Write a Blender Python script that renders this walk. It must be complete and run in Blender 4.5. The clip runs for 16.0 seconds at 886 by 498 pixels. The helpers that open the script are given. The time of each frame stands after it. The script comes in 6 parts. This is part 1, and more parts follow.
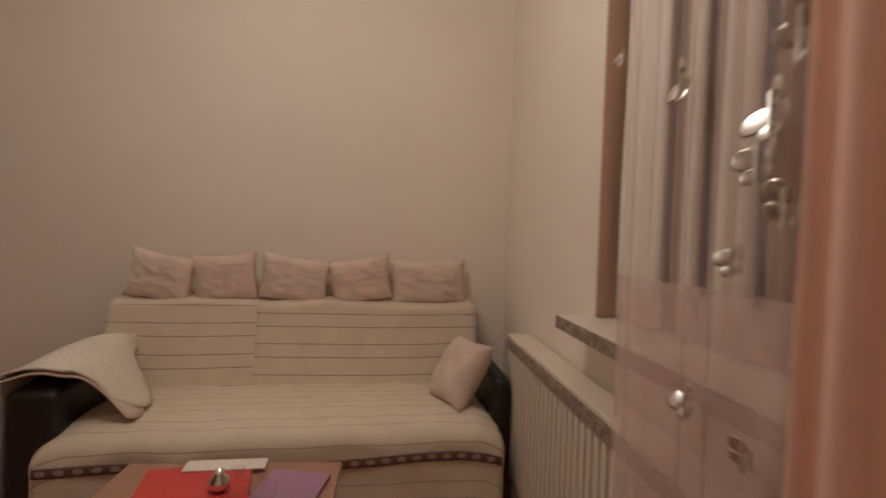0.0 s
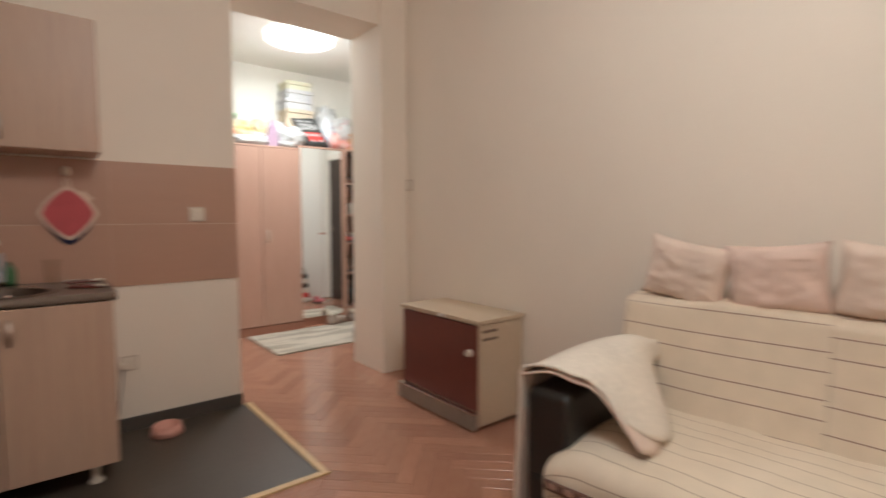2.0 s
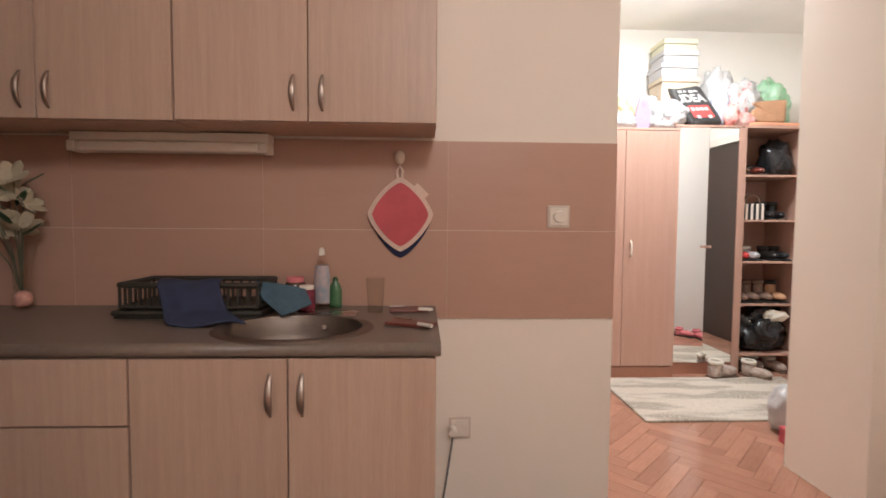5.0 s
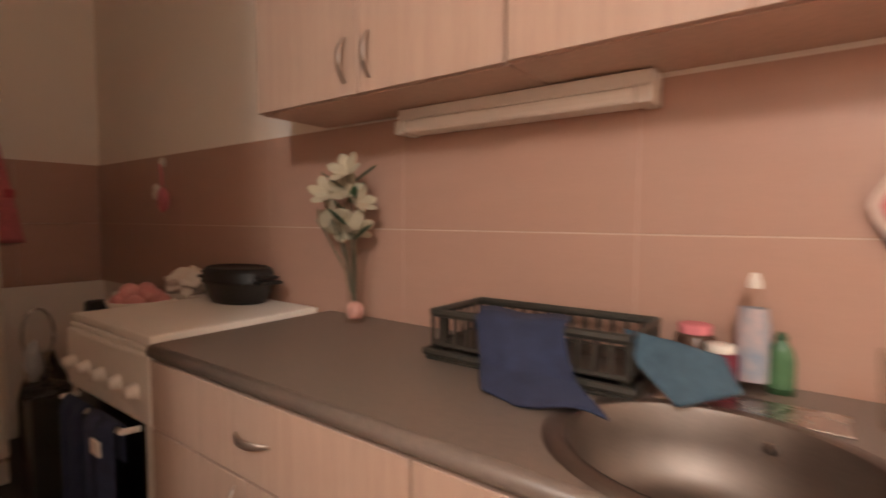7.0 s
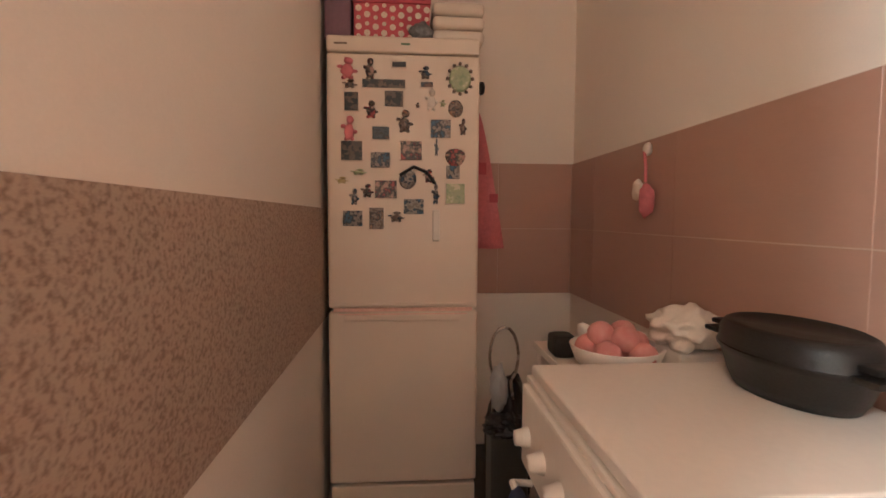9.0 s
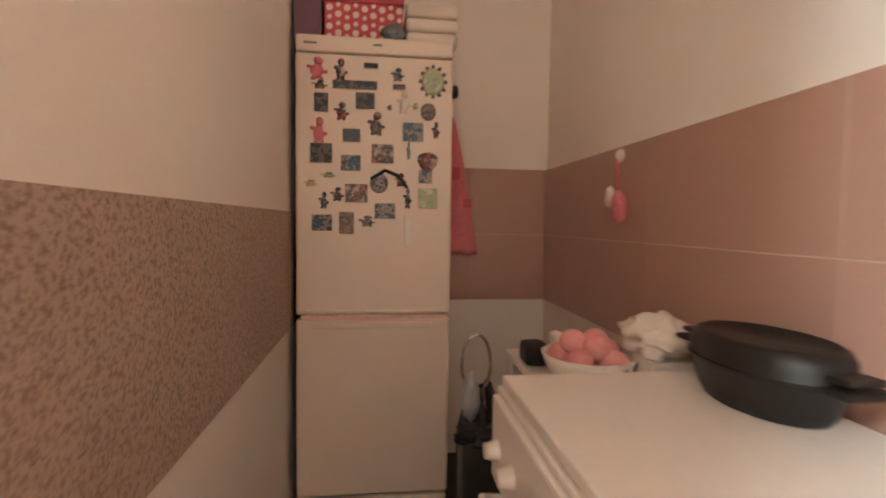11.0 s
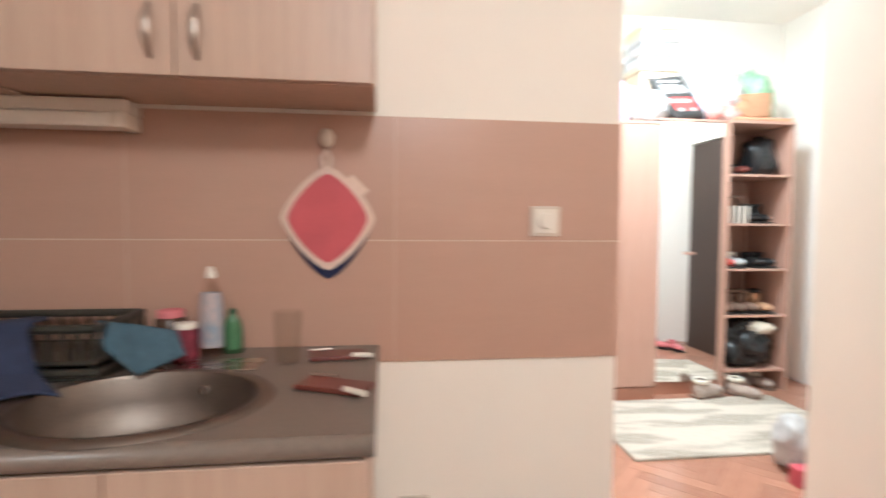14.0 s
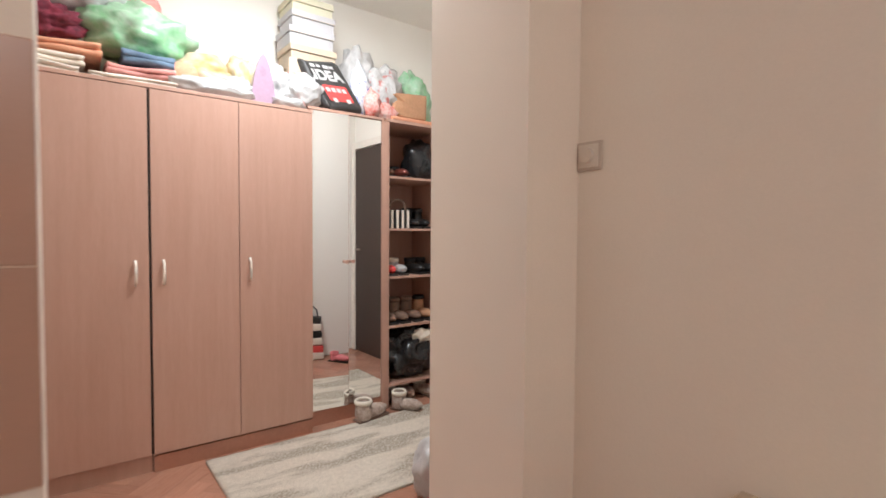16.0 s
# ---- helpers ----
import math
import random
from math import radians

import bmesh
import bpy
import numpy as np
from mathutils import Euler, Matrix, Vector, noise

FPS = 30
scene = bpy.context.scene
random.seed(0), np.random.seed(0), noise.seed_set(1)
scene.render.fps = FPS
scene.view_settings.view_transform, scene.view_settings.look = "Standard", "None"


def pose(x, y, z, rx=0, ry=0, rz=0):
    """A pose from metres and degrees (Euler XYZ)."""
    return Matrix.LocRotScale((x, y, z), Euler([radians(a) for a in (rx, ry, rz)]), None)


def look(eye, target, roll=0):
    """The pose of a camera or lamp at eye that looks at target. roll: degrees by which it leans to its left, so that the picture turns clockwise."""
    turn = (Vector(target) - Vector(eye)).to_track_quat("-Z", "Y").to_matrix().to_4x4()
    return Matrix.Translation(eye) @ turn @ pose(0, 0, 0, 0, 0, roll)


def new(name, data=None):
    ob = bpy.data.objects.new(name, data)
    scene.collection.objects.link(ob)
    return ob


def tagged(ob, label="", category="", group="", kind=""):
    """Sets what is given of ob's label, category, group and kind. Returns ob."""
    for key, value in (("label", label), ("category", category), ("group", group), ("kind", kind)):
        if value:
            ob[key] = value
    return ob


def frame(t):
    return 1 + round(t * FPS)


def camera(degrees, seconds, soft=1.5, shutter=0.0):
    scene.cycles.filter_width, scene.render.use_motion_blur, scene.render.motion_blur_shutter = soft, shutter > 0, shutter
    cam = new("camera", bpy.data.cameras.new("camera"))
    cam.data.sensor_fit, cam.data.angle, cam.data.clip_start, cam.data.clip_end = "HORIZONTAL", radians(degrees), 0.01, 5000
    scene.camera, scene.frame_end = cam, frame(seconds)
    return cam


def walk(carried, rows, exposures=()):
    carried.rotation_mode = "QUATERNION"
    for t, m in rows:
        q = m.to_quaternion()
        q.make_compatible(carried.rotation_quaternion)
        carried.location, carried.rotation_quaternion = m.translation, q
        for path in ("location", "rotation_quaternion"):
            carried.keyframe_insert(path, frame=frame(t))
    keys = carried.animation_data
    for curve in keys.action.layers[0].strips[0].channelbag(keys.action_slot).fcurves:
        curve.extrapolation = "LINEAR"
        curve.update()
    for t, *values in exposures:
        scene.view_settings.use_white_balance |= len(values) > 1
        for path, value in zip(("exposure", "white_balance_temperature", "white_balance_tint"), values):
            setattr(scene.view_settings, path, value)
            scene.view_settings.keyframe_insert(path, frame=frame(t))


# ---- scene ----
cam = camera(83.8, 16.0, soft=1.6, shutter=0.5)
PATH = [
    (0, (-1.578, -3.467, 1.225), (0.412, -3.665, 1.18), 2.0),
    (0.5, (-1.243, -3.594, 1.209), (0.748, -3.412, 1.155), 1.6),
    (1, (-1.044, -3.398, 1.197), (0.892, -2.903, 1.13), 2.0),
    (1.5, (-1.046, -3.31, 1.199), (0.677, -2.299, 1.103), 2.0),
    (2, (-0.948, -3.21, 1.199), (0.311, -1.662, 1.07), -0.1),
    (2.5, (-0.881, -3.133, 1.199), (-0.183, -1.264, 1.064), -0.9),
    (3, (-0.857, -3.007, 1.187), (-0.577, -1.03, 1.062), -1.0),
    (3.2, (-0.818, -2.953, 1.149), (-0.652, -0.963, 1.051), -1.0),
    (5.3, (-0.75, -1.753, 1.195), (-0.702, 0.243, 1.088), 1.0),
    (5.5, (-0.789, -1.675, 1.185), (-0.786, 0.323, 1.091), 1.4),
    (6, (-0.852, -1.496, 1.188), (-1.137, 0.481, 1.082), 1.3),
    (6.5, (-0.907, -1.287, 1.211), (-1.669, 0.556, 1.059), 0.5),
    (7, (-1.042, -1.167, 1.197), (-2.228, 0.438, 1.074), 0.2),
    (7.5, (-1.283, -1.026, 1.212), (-2.854, 0.203, 1.062), -0.6),
    (8.2, (-1.597, -0.976, 1.199), (-3.502, -0.381, 1.061), -2.4),
    (8.5, (-1.727, -0.917, 1.222), (-3.699, -0.614, 1.084), -0.7),
    (8.7, (-1.809, -0.893, 1.217), (-3.799, -0.742, 1.091), 0.3),
    (10.8, (-2.011, -0.865, 1.256), (-3.996, -0.666, 1.119), 0.8),
    (11, (-1.92, -0.864, 1.221), (-3.901, -0.615, 1.114), 0.8),
    (11.5, (-1.699, -0.921, 1.209), (-3.630, -0.411, 1.097), 0.8),
    (12, (-1.445, -1.009, 1.219), (-3.253, -0.161, 1.109), 0.8),
    (12.5, (-1.108, -1.062, 1.226), (-2.714, 0.126, 1.127), 1.1),
    (13, (-0.954, -1.085, 1.216), (-2.146, 0.517, 1.116), 1.6),
    (13.5, (-0.85, -1.222, 1.191), (-1.304, 0.725, 1.142), 0.4),
    (14, (-0.688, -1.384, 1.205), (-0.447, 0.599, 1.11), 0.4),
    (14.5, (-0.482, -1.416, 1.192), (0.24, 0.447, 1.104), 0.8),
    (15, (-0.26, -1.324, 1.213), (0.751, 0.399, 1.129), 0.5),
    (15.5, (-0.121, -1.218, 1.194), (1.037, 0.411, 1.137), 0.1),
    (16, (0.03, -0.976, 1.221), (1.249, 0.608, 1.147), 0.4),
]
walk(cam, [(t, look(*p)) for t, *p in PATH], exposures=[(0.0, -1.65, 6800, 12), (0.5, -1.42, 6500, 10), (1.0, -1.20, 6250, 7), (1.5, -0.82, 5900, 2), (2.0, -0.66, 5900, 3), (3.2, -0.36, 5800, 4), (5.5, -0.04, 5950, 10), (7.0, 0.68, 6250, 11), (8.5, 1.64, 5750, 6), (11.0, 2.02, 5350, -1), (12.0, 1.75, 5300, -2), (12.5, 1.62, 5350, -4), (13.0, 1.30, 5400, -3), (13.5, 0.88, 5400, -3), (14.0, 0.56, 5300, -1), (14.5, 0.20, 5350, 0), (15.0, -0.22, 5750, 5), (16.0, -0.52, 5850, 8)])

# ---- light and exposure ----
world = bpy.data.worlds.new("world")
scene.world = world
world.use_nodes = True
world.node_tree.nodes["Background"].inputs[0].default_value = (0.02, 0.022, 0.03, 1)
world.node_tree.nodes["Background"].inputs[1].default_value = 0.3


def lamp(name, kind, energy, color, place, radius):
    data = bpy.data.lights.new(name, kind)
    data.energy, data.color, data.shadow_soft_size = energy, color, radius
    ob = new(name, data)
    ob.location = place
    return ob


lamp("living_lamp_light", "POINT", 78, (1.0, 0.93, 0.85), (-0.40, -2.85, 2.66), 0.19)
down = lamp("hall_lamp_light", "AREA", 44, (1.0, 0.97, 0.92), (0.97, 1.22, 2.775), 0.12)
down.data.shape, down.data.size = "DISK", 0.54
lamp("hall_lamp_side_glow", "POINT", 22, (1.0, 0.97, 0.92), (0.97, 1.22, 2.68), 0.10)


scene.cycles.max_bounces, scene.cycles.diffuse_bounces = 16, 12


# ---- materials ----
def mat(name, col, rough=0.5, metal=0.0, var=0.1, scale=5.0, bump=0.15, bscale=60.0, stretch=(1, 1, 1), dark=None, spec=0.5, rnd=0.0, dist=0.002, rvar=0.08):
    """A surface with large blotches and fine grain in colour and relief, in metres."""
    m = bpy.data.materials.new(name)
    m.use_nodes = True
    nt = m.node_tree
    b = nt.nodes["Principled BSDF"]
    b.inputs["Roughness"].default_value, b.inputs["Metallic"].default_value = rough, metal
    b.inputs["Specular IOR Level"].default_value = spec
    co = nt.nodes.new("ShaderNodeTexCoord")
    mp = nt.nodes.new("ShaderNodeMapping")
    mp.inputs["Scale"].default_value = stretch
    nt.links.new(co.outputs["Object"], mp.inputs[0])
    n1, n2 = nt.nodes.new("ShaderNodeTexNoise"), nt.nodes.new("ShaderNodeTexNoise")
    n1.inputs["Scale"].default_value, n2.inputs["Scale"].default_value = scale, bscale
    n1.inputs["Detail"].default_value, n2.inputs["Detail"].default_value = 4, 3
    for n in (n1, n2):
        nt.links.new(mp.outputs[0], n.inputs["Vector"])
    mix = nt.nodes.new("ShaderNodeMix")
    mix.data_type = "FLOAT"
    mix.inputs[0].default_value = 0.45
    nt.links.new(n1.outputs[0], mix.inputs[2]), nt.links.new(n2.outputs[0], mix.inputs[3])
    ramp = nt.nodes.new("ShaderNodeValToRGB")
    lo = dark or tuple(c * (1 - var) for c in col)
    hi = col if dark else tuple(min(1, c * (1 + var)) for c in col)
    ramp.color_ramp.elements[0].position, ramp.color_ramp.elements[1].position = 0.33, 0.67
    ramp.color_ramp.elements[0].color, ramp.color_ramp.elements[1].color = (*lo, 1), (*hi, 1)
    nt.links.new(mix.outputs[0], ramp.inputs[0])
    out = ramp.outputs[0]
    if rnd:
        info, hsv, mr = nt.nodes.new("ShaderNodeObjectInfo"), nt.nodes.new("ShaderNodeHueSaturation"), nt.nodes.new("ShaderNodeMapRange")
        mr.inputs[3].default_value, mr.inputs[4].default_value = 1 - rnd, 1 + rnd
        nt.links.new(info.outputs["Random"], mr.inputs[0]), nt.links.new(mr.outputs[0], hsv.inputs["Value"])
        nt.links.new(out, hsv.inputs["Color"])
        out = hsv.outputs[0]
    nt.links.new(out, b.inputs["Base Color"])
    rr = nt.nodes.new("ShaderNodeMapRange")
    rr.inputs[3].default_value, rr.inputs[4].default_value = max(0.02, rough - rvar), min(1, rough + rvar)
    nt.links.new(n1.outputs[0], rr.inputs[0]), nt.links.new(rr.outputs[0], b.inputs["Roughness"])
    if bump:
        bp = nt.nodes.new("ShaderNodeBump")
        bp.inputs["Strength"].default_value, bp.inputs["Distance"].default_value = bump, dist
        nt.links.new(n2.outputs[0], bp.inputs["Height"]), nt.links.new(bp.outputs[0], b.inputs["Normal"])
    return m


def glass(name, col, rough=0.03):
    """Thin clear glass: light goes through it, and its skin mirrors."""
    m = mat(name, col, rough, bump=0, var=0.01)
    nt = m.node_tree
    t, g, f, mx = (nt.nodes.new("ShaderNode" + k) for k in ("BsdfTransparent", "BsdfGlossy", "LayerWeight", "MixShader"))
    t.inputs[0].default_value, g.inputs["Roughness"].default_value, f.inputs[0].default_value = (*col, 1), rough, 0.05
    nt.links.new(f.outputs["Facing"], mx.inputs[0]), nt.links.new(t.outputs[0], mx.inputs[1]), nt.links.new(g.outputs[0], mx.inputs[2])
    nt.links.new(mx.outputs[0], nt.nodes["Material Output"].inputs[0])
    return m


def sheer(name, col, clear):
    """Thin woven voile: part of the light goes straight through."""
    m = mat(name, col, 0.8, var=0.08, scale=30, bscale=400, bump=0.1)
    nt = m.node_tree
    t, tl, a1, a2 = nt.nodes.new("ShaderNodeBsdfTransparent"), nt.nodes.new("ShaderNodeBsdfTranslucent"), nt.nodes.new("ShaderNodeMixShader"), nt.nodes.new("ShaderNodeMixShader")
    tl.inputs[0].default_value = (*col, 1)
    a1.inputs[0].default_value, a2.inputs[0].default_value = 0.25, clear
    o = nt.nodes["Material Output"]
    nt.links.new(nt.nodes["Principled BSDF"].outputs[0], a1.inputs[1]), nt.links.new(tl.outputs[0], a1.inputs[2])
    nt.links.new(a1.outputs[0], a2.inputs[1]), nt.links.new(t.outputs[0], a2.inputs[2])
    nt.links.new(a2.outputs[0], o.inputs[0])
    return m


def stripes(name, base, line, period, marks):
    """Woven cloth with thin lines across it, laid out along the cloth's length in metres."""
    m = mat(name, base, 0.95, var=0.07, scale=12, bscale=350, bump=0.5)
    nt = m.node_tree
    uv, sep = nt.nodes.new("ShaderNodeUVMap"), nt.nodes.new("ShaderNodeSeparateXYZ")
    nt.links.new(uv.outputs[0], sep.inputs[0])
    md = nt.nodes.new("ShaderNodeMath")
    md.operation, md.inputs[1].default_value = "MODULO", period
    nt.links.new(sep.outputs[1], md.inputs[0])
    total = None
    for at, half in marks:
        c = nt.nodes.new("ShaderNodeMath")
        c.operation = "COMPARE"
        c.inputs[1].default_value, c.inputs[2].default_value = at, half
        nt.links.new(md.outputs[0], c.inputs[0])
        if total is None:
            total = c.outputs[0]
        else:
            s = nt.nodes.new("ShaderNodeMath")
            s.operation, s.use_clamp = "ADD", True
            nt.links.new(total, s.inputs[0]), nt.links.new(c.outputs[0], s.inputs[1])
            total = s.outputs[0]
    b = nt.nodes["Principled BSDF"]
    src = b.inputs["Base Color"].links[0].from_socket
    mx = nt.nodes.new("ShaderNodeMix")
    mx.data_type = "RGBA"
    mx.inputs[7].default_value = (*line, 1)
    nt.links.new(total, mx.inputs[0]), nt.links.new(src, mx.inputs[6]), nt.links.new(mx.outputs[2], b.inputs["Base Color"])
    return m


PAINT = mat("cream wall paint", (0.825, 0.757, 0.673), 0.85, var=0.03, scale=1.5, bump=0.12, bscale=220)
PAINT_HALL = mat("white wall paint", (0.84, 0.82, 0.775), 0.85, var=0.02, scale=1.5, bump=0.1, bscale=220)
CEIL = mat("white ceiling paint", (0.87, 0.84, 0.80), 0.9, var=0.02, bump=0.05)
TILE = mat("terracotta wall tile", (0.46, 0.284, 0.216), 0.30, var=0.022, scale=3.0, bscale=30, bump=0.0, stretch=(1, 1, 7), rnd=0.03, rvar=0.02)
GROUT = mat("pale grout", (0.60, 0.45, 0.36), 0.9)
STONE = mat("speckled stone tile", (0.48, 0.365, 0.285), 0.6, dark=(0.27, 0.185, 0.14), scale=100, bscale=180, bump=0.7, dist=0.004)
for el, at in zip([n for n in STONE.node_tree.nodes if n.type == "VALTORGB"][0].color_ramp.elements, (0.40, 0.53)):
    el.position = at
SLATE = mat("dark slate floor tile", (0.072, 0.058, 0.046), 0.42, var=0.25, scale=4, bscale=90, bump=0.12)
SLATEP = mat("dark slate skirting", (0.075, 0.066, 0.058), 0.4, var=0.15)
OAK = mat("oiled oak parquet", (0.45, 0.24, 0.165), 0.13, dark=(0.33, 0.16, 0.105), scale=9, bscale=60, bump=0.06, stretch=(1, 12, 1), rnd=0.13, rvar=0.05)
STRIP = mat("pale wooden threshold", (0.62, 0.43, 0.22), 0.4, var=0.12, scale=20)
LAMINATE = mat("washed oak laminate", (0.52, 0.372, 0.288), 0.42, dark=(0.44, 0.305, 0.232), scale=7, bscale=60, bump=0.04, stretch=(9, 9, 0.35), rnd=0.03)
LAMEDGE = mat("laminate edge", (0.56, 0.41, 0.32), 0.5)
BEECH = mat("beech laminate", (0.485, 0.300, 0.232), 0.4, dark=(0.43, 0.257, 0.193), scale=5, bscale=60, bump=0.03, stretch=(7, 7, 0.4), rnd=0.03)
BEECHD = mat("beech plinth", (0.36, 0.17, 0.11), 0.45)
WORKTOP = mat("grey brown worktop", (0.180, 0.140, 0.114), 0.38, var=0.14, scale=60, bscale=260, bump=0.05)
SINK = mat("worn sink steel", (0.25, 0.205, 0.175), 0.50, 1.0, var=0.12, scale=14, bscale=220, bump=0.08)
STEEL = mat("brushed steel", (0.50, 0.44, 0.38), 0.27, 1.0, var=0.06, scale=20, bscale=250, bump=0.04)
CHROME = mat("chrome", (0.7, 0.68, 0.66), 0.15, 1.0, var=0.03, bump=0)
NICKEL = mat("satin nickel", (0.50, 0.42, 0.365), 0.46, 1.0, var=0.05, bump=0)
ENAMEL = mat("white enamel", (0.80, 0.745, 0.67), 0.40, var=0.03, bump=0.02)
FRIDGE = mat("white fridge lacquer", (0.74, 0.63, 0.52), 0.35, var=0.02, bump=0.05, bscale=500)
# near black for the shade painted beside the fridge
GAPSHADE = mat("painted gap shade", (0.05, 0.042, 0.036), 0.6)
PLASTIC = mat("white plastic", (0.74, 0.68, 0.60), 0.35, var=0.03, bump=0.02)
SWITCHF = mat("beige switch frame", (0.60, 0.52, 0.45), 0.45, var=0.03)
CREAM = mat("cream enamelled steel", (0.56, 0.45, 0.33), 0.45, var=0.06, bump=0.05)
MAROON = mat("dark red enamel panel", (0.145, 0.036, 0.026), 0.35, var=0.12, bump=0.05)
GRILLE = mat("grey aluminium grille", (0.42, 0.36, 0.31), 0.4, 0.7)
SLOT = mat("brown slot shade and badge", (0.20, 0.145, 0.11), 0.7)
BLACK = mat("black plastic", (0.012, 0.011, 0.011), 0.4, bump=0.03)
SCREEN = mat("black screen glass", (0.006, 0.005, 0.005), 0.22, var=0.05, bump=0, spec=0.3)
IRON = mat("black cast enamel", (0.014, 0.012, 0.010), 0.46, var=0.4, scale=30, bump=0.3, bscale=220)
LEATHER = mat("black leather", (0.018, 0.015, 0.013), 0.45, var=0.2, bump=0.4, bscale=180)
BLANKET = stripes("cream striped woven throw", (0.70, 0.60, 0.48), (0.30, 0.20, 0.165), 0.157, ((0.063, 0.0022), (0.129, 0.0022)))
BLANKETB = stripes("cream striped woven throw, second length", (0.70, 0.60, 0.48), (0.30, 0.20, 0.165), 0.157, ((0.007, 0.0022), (0.075, 0.0022)))
SEATCLOTH = stripes("cream woven throw", (0.74, 0.65, 0.53), (0.45, 0.36, 0.28), 0.157, ((0.02, 0.0022), (0.088, 0.0022)))
LOZENGE = mat("rose brown woven lozenge", (0.42, 0.28, 0.23), 0.95, bump=0.4, bscale=300)
BORDER = mat("brown woven border", (0.16, 0.09, 0.07), 0.95, bump=0.4, bscale=300)
CUSHION = mat("beige cushion cloth", (0.70, 0.57, 0.49), 0.95, var=0.10, scale=9, bump=0.4, bscale=300)
CUSHROSE = mat("rose beige cushion cloth", (0.70, 0.54, 0.47), 0.95, var=0.10, scale=9, bump=0.4, bscale=300)
TOWEL = mat("navy towelling", (0.030, 0.038, 0.080), 0.95, var=0.25, scale=25, bump=0.7, bscale=450)
BLUECLOTH = mat("steel blue cloth", (0.065, 0.115, 0.155), 0.9, var=0.2, bump=0.4)
RACK = mat("dark olive plastic", (0.040, 0.036, 0.028), 0.4, bump=0.05)
CLEAR = glass("clear glass", (0.975, 0.97, 0.96))
RED = mat("raspberry quilted cloth", (0.52, 0.105, 0.12), 0.9, var=0.12, scale=14, bump=0.4, bscale=250)
PIPING = mat("cream piping", (0.68, 0.52, 0.44), 0.9)
NAVY = mat("navy cloth", (0.02, 0.025, 0.07), 0.9)
PEACH = mat("peach skin", (0.66, 0.34, 0.30), 0.7, dark=(0.60, 0.22, 0.21), scale=14)
PETAL = mat("cream petal", (0.44, 0.38, 0.27), 0.7, var=0.10, bump=0.1)
STEM = mat("dull olive stem", (0.12, 0.13, 0.085), 0.7, var=0.2)
LEAF = mat("dark green leaf", (0.035, 0.10, 0.040), 0.5, var=0.3)
PINK = mat("pink fabric", (0.62, 0.19, 0.21), 0.9, var=0.15, bump=0.3)
PINKP = mat("pale pink plastic", (0.68, 0.36, 0.30), 0.35)
ROSE = mat("salmon curtain cloth", (0.82, 0.55, 0.46), 0.9, var=0.12, stretch=(14, 14, 0.4), bump=0.3)
VOILE = sheer("rose voile", (0.95, 0.80, 0.75), 0.82)
VOILEB = sheer("dense rose voile", (0.96, 0.73, 0.67), 0.72)
NET = mat("grey net curtain", (0.84, 0.80, 0.74), 0.9, var=0.05, scale=30, bscale=300, bump=0.2)
SILVER = mat("silver foil ornament", (0.75, 0.72, 0.68), 0.2, 1.0, bump=0)
UMBER = mat("brown curtain cloth", (0.36, 0.25, 0.20), 0.9, var=0.12, stretch=(14, 14, 0.4), bump=0.3)
SOAP = mat("green soap", (0.07, 0.17, 0.075), 0.3, var=0.15)
JARBROWN = mat("brown glass", (0.085, 0.045, 0.030), 0.25, var=0.2)
BLUEPRINT = mat("blue and pink printed label", (0.58, 0.43, 0.39), 0.4, dark=(0.22, 0.30, 0.38), scale=14, bscale=40, bump=0)
PINE = mat("brown window timber", (0.58, 0.39, 0.30), 0.45, dark=(0.50, 0.32, 0.24), stretch=(8, 8, 0.5))
RADIATOR = mat("cream radiator enamel", (0.71, 0.64, 0.54), 0.4, var=0.03)
LACE = mat("dark lace trim", (0.10, 0.07, 0.055), 0.9, dark=(0.45, 0.37, 0.29), scale=55, bscale=90, bump=0.5)
TABLE = mat("light brown table top", (0.42, 0.24, 0.17), 0.35, dark=(0.34, 0.18, 0.125), stretch=(1, 8, 1), scale=6)
PAPERW = mat("white paper", (0.80, 0.74, 0.68), 0.8)
FOLDER = mat("red folder", (0.62, 0.060, 0.055), 0.5)
LILAC = mat("lilac paper", (0.40, 0.22, 0.34), 0.7)
PURPLE = mat("mauve cardboard", (0.20, 0.115, 0.15), 0.8)
DOTRED = mat("dark pink cardboard", (0.50, 0.085, 0.11), 0.7)
WHITECLOTH = mat("white towelling", (0.76, 0.68, 0.58), 0.95, bump=0.6, bscale=350)
BAGW = mat("white plastic bag", (0.46, 0.455, 0.45), 0.35, var=0.14, scale=14, bump=0.7, bscale=26, dist=0.010)
BAGS = mat("silver plastic bag", (0.50, 0.50, 0.50), 0.28, var=0.15, scale=12, bump=0.3, bscale=40)
BAGB = mat("blue and white bag", (0.60, 0.62, 0.66), 0.4, dark=(0.05, 0.10, 0.42), scale=7, bump=0.2)
BAGP = mat("white bag with red print", (0.48, 0.475, 0.47), 0.4, dark=(0.45, 0.15, 0.13), scale=6, bump=0.8, bscale=26, dist=0.02)
for m_ in (BAGB, BAGP):
    rp = [n for n in m_.node_tree.nodes if n.type == "VALTORGB"][0].color_ramp.elements
    rp[0].position, rp[1].position = 0.40, 0.46
CARDY = mat("pale yellow cardboard", (0.58, 0.56, 0.42), 0.75, var=0.05)
BAGG = mat("green plastic bag", (0.17, 0.46, 0.20), 0.4, dark=(0.46, 0.56, 0.46), scale=5, bump=0.5, bscale=26, dist=0.008)
BAGC = mat("charcoal printed plastic", (0.045, 0.043, 0.042), 0.4, var=0.3)
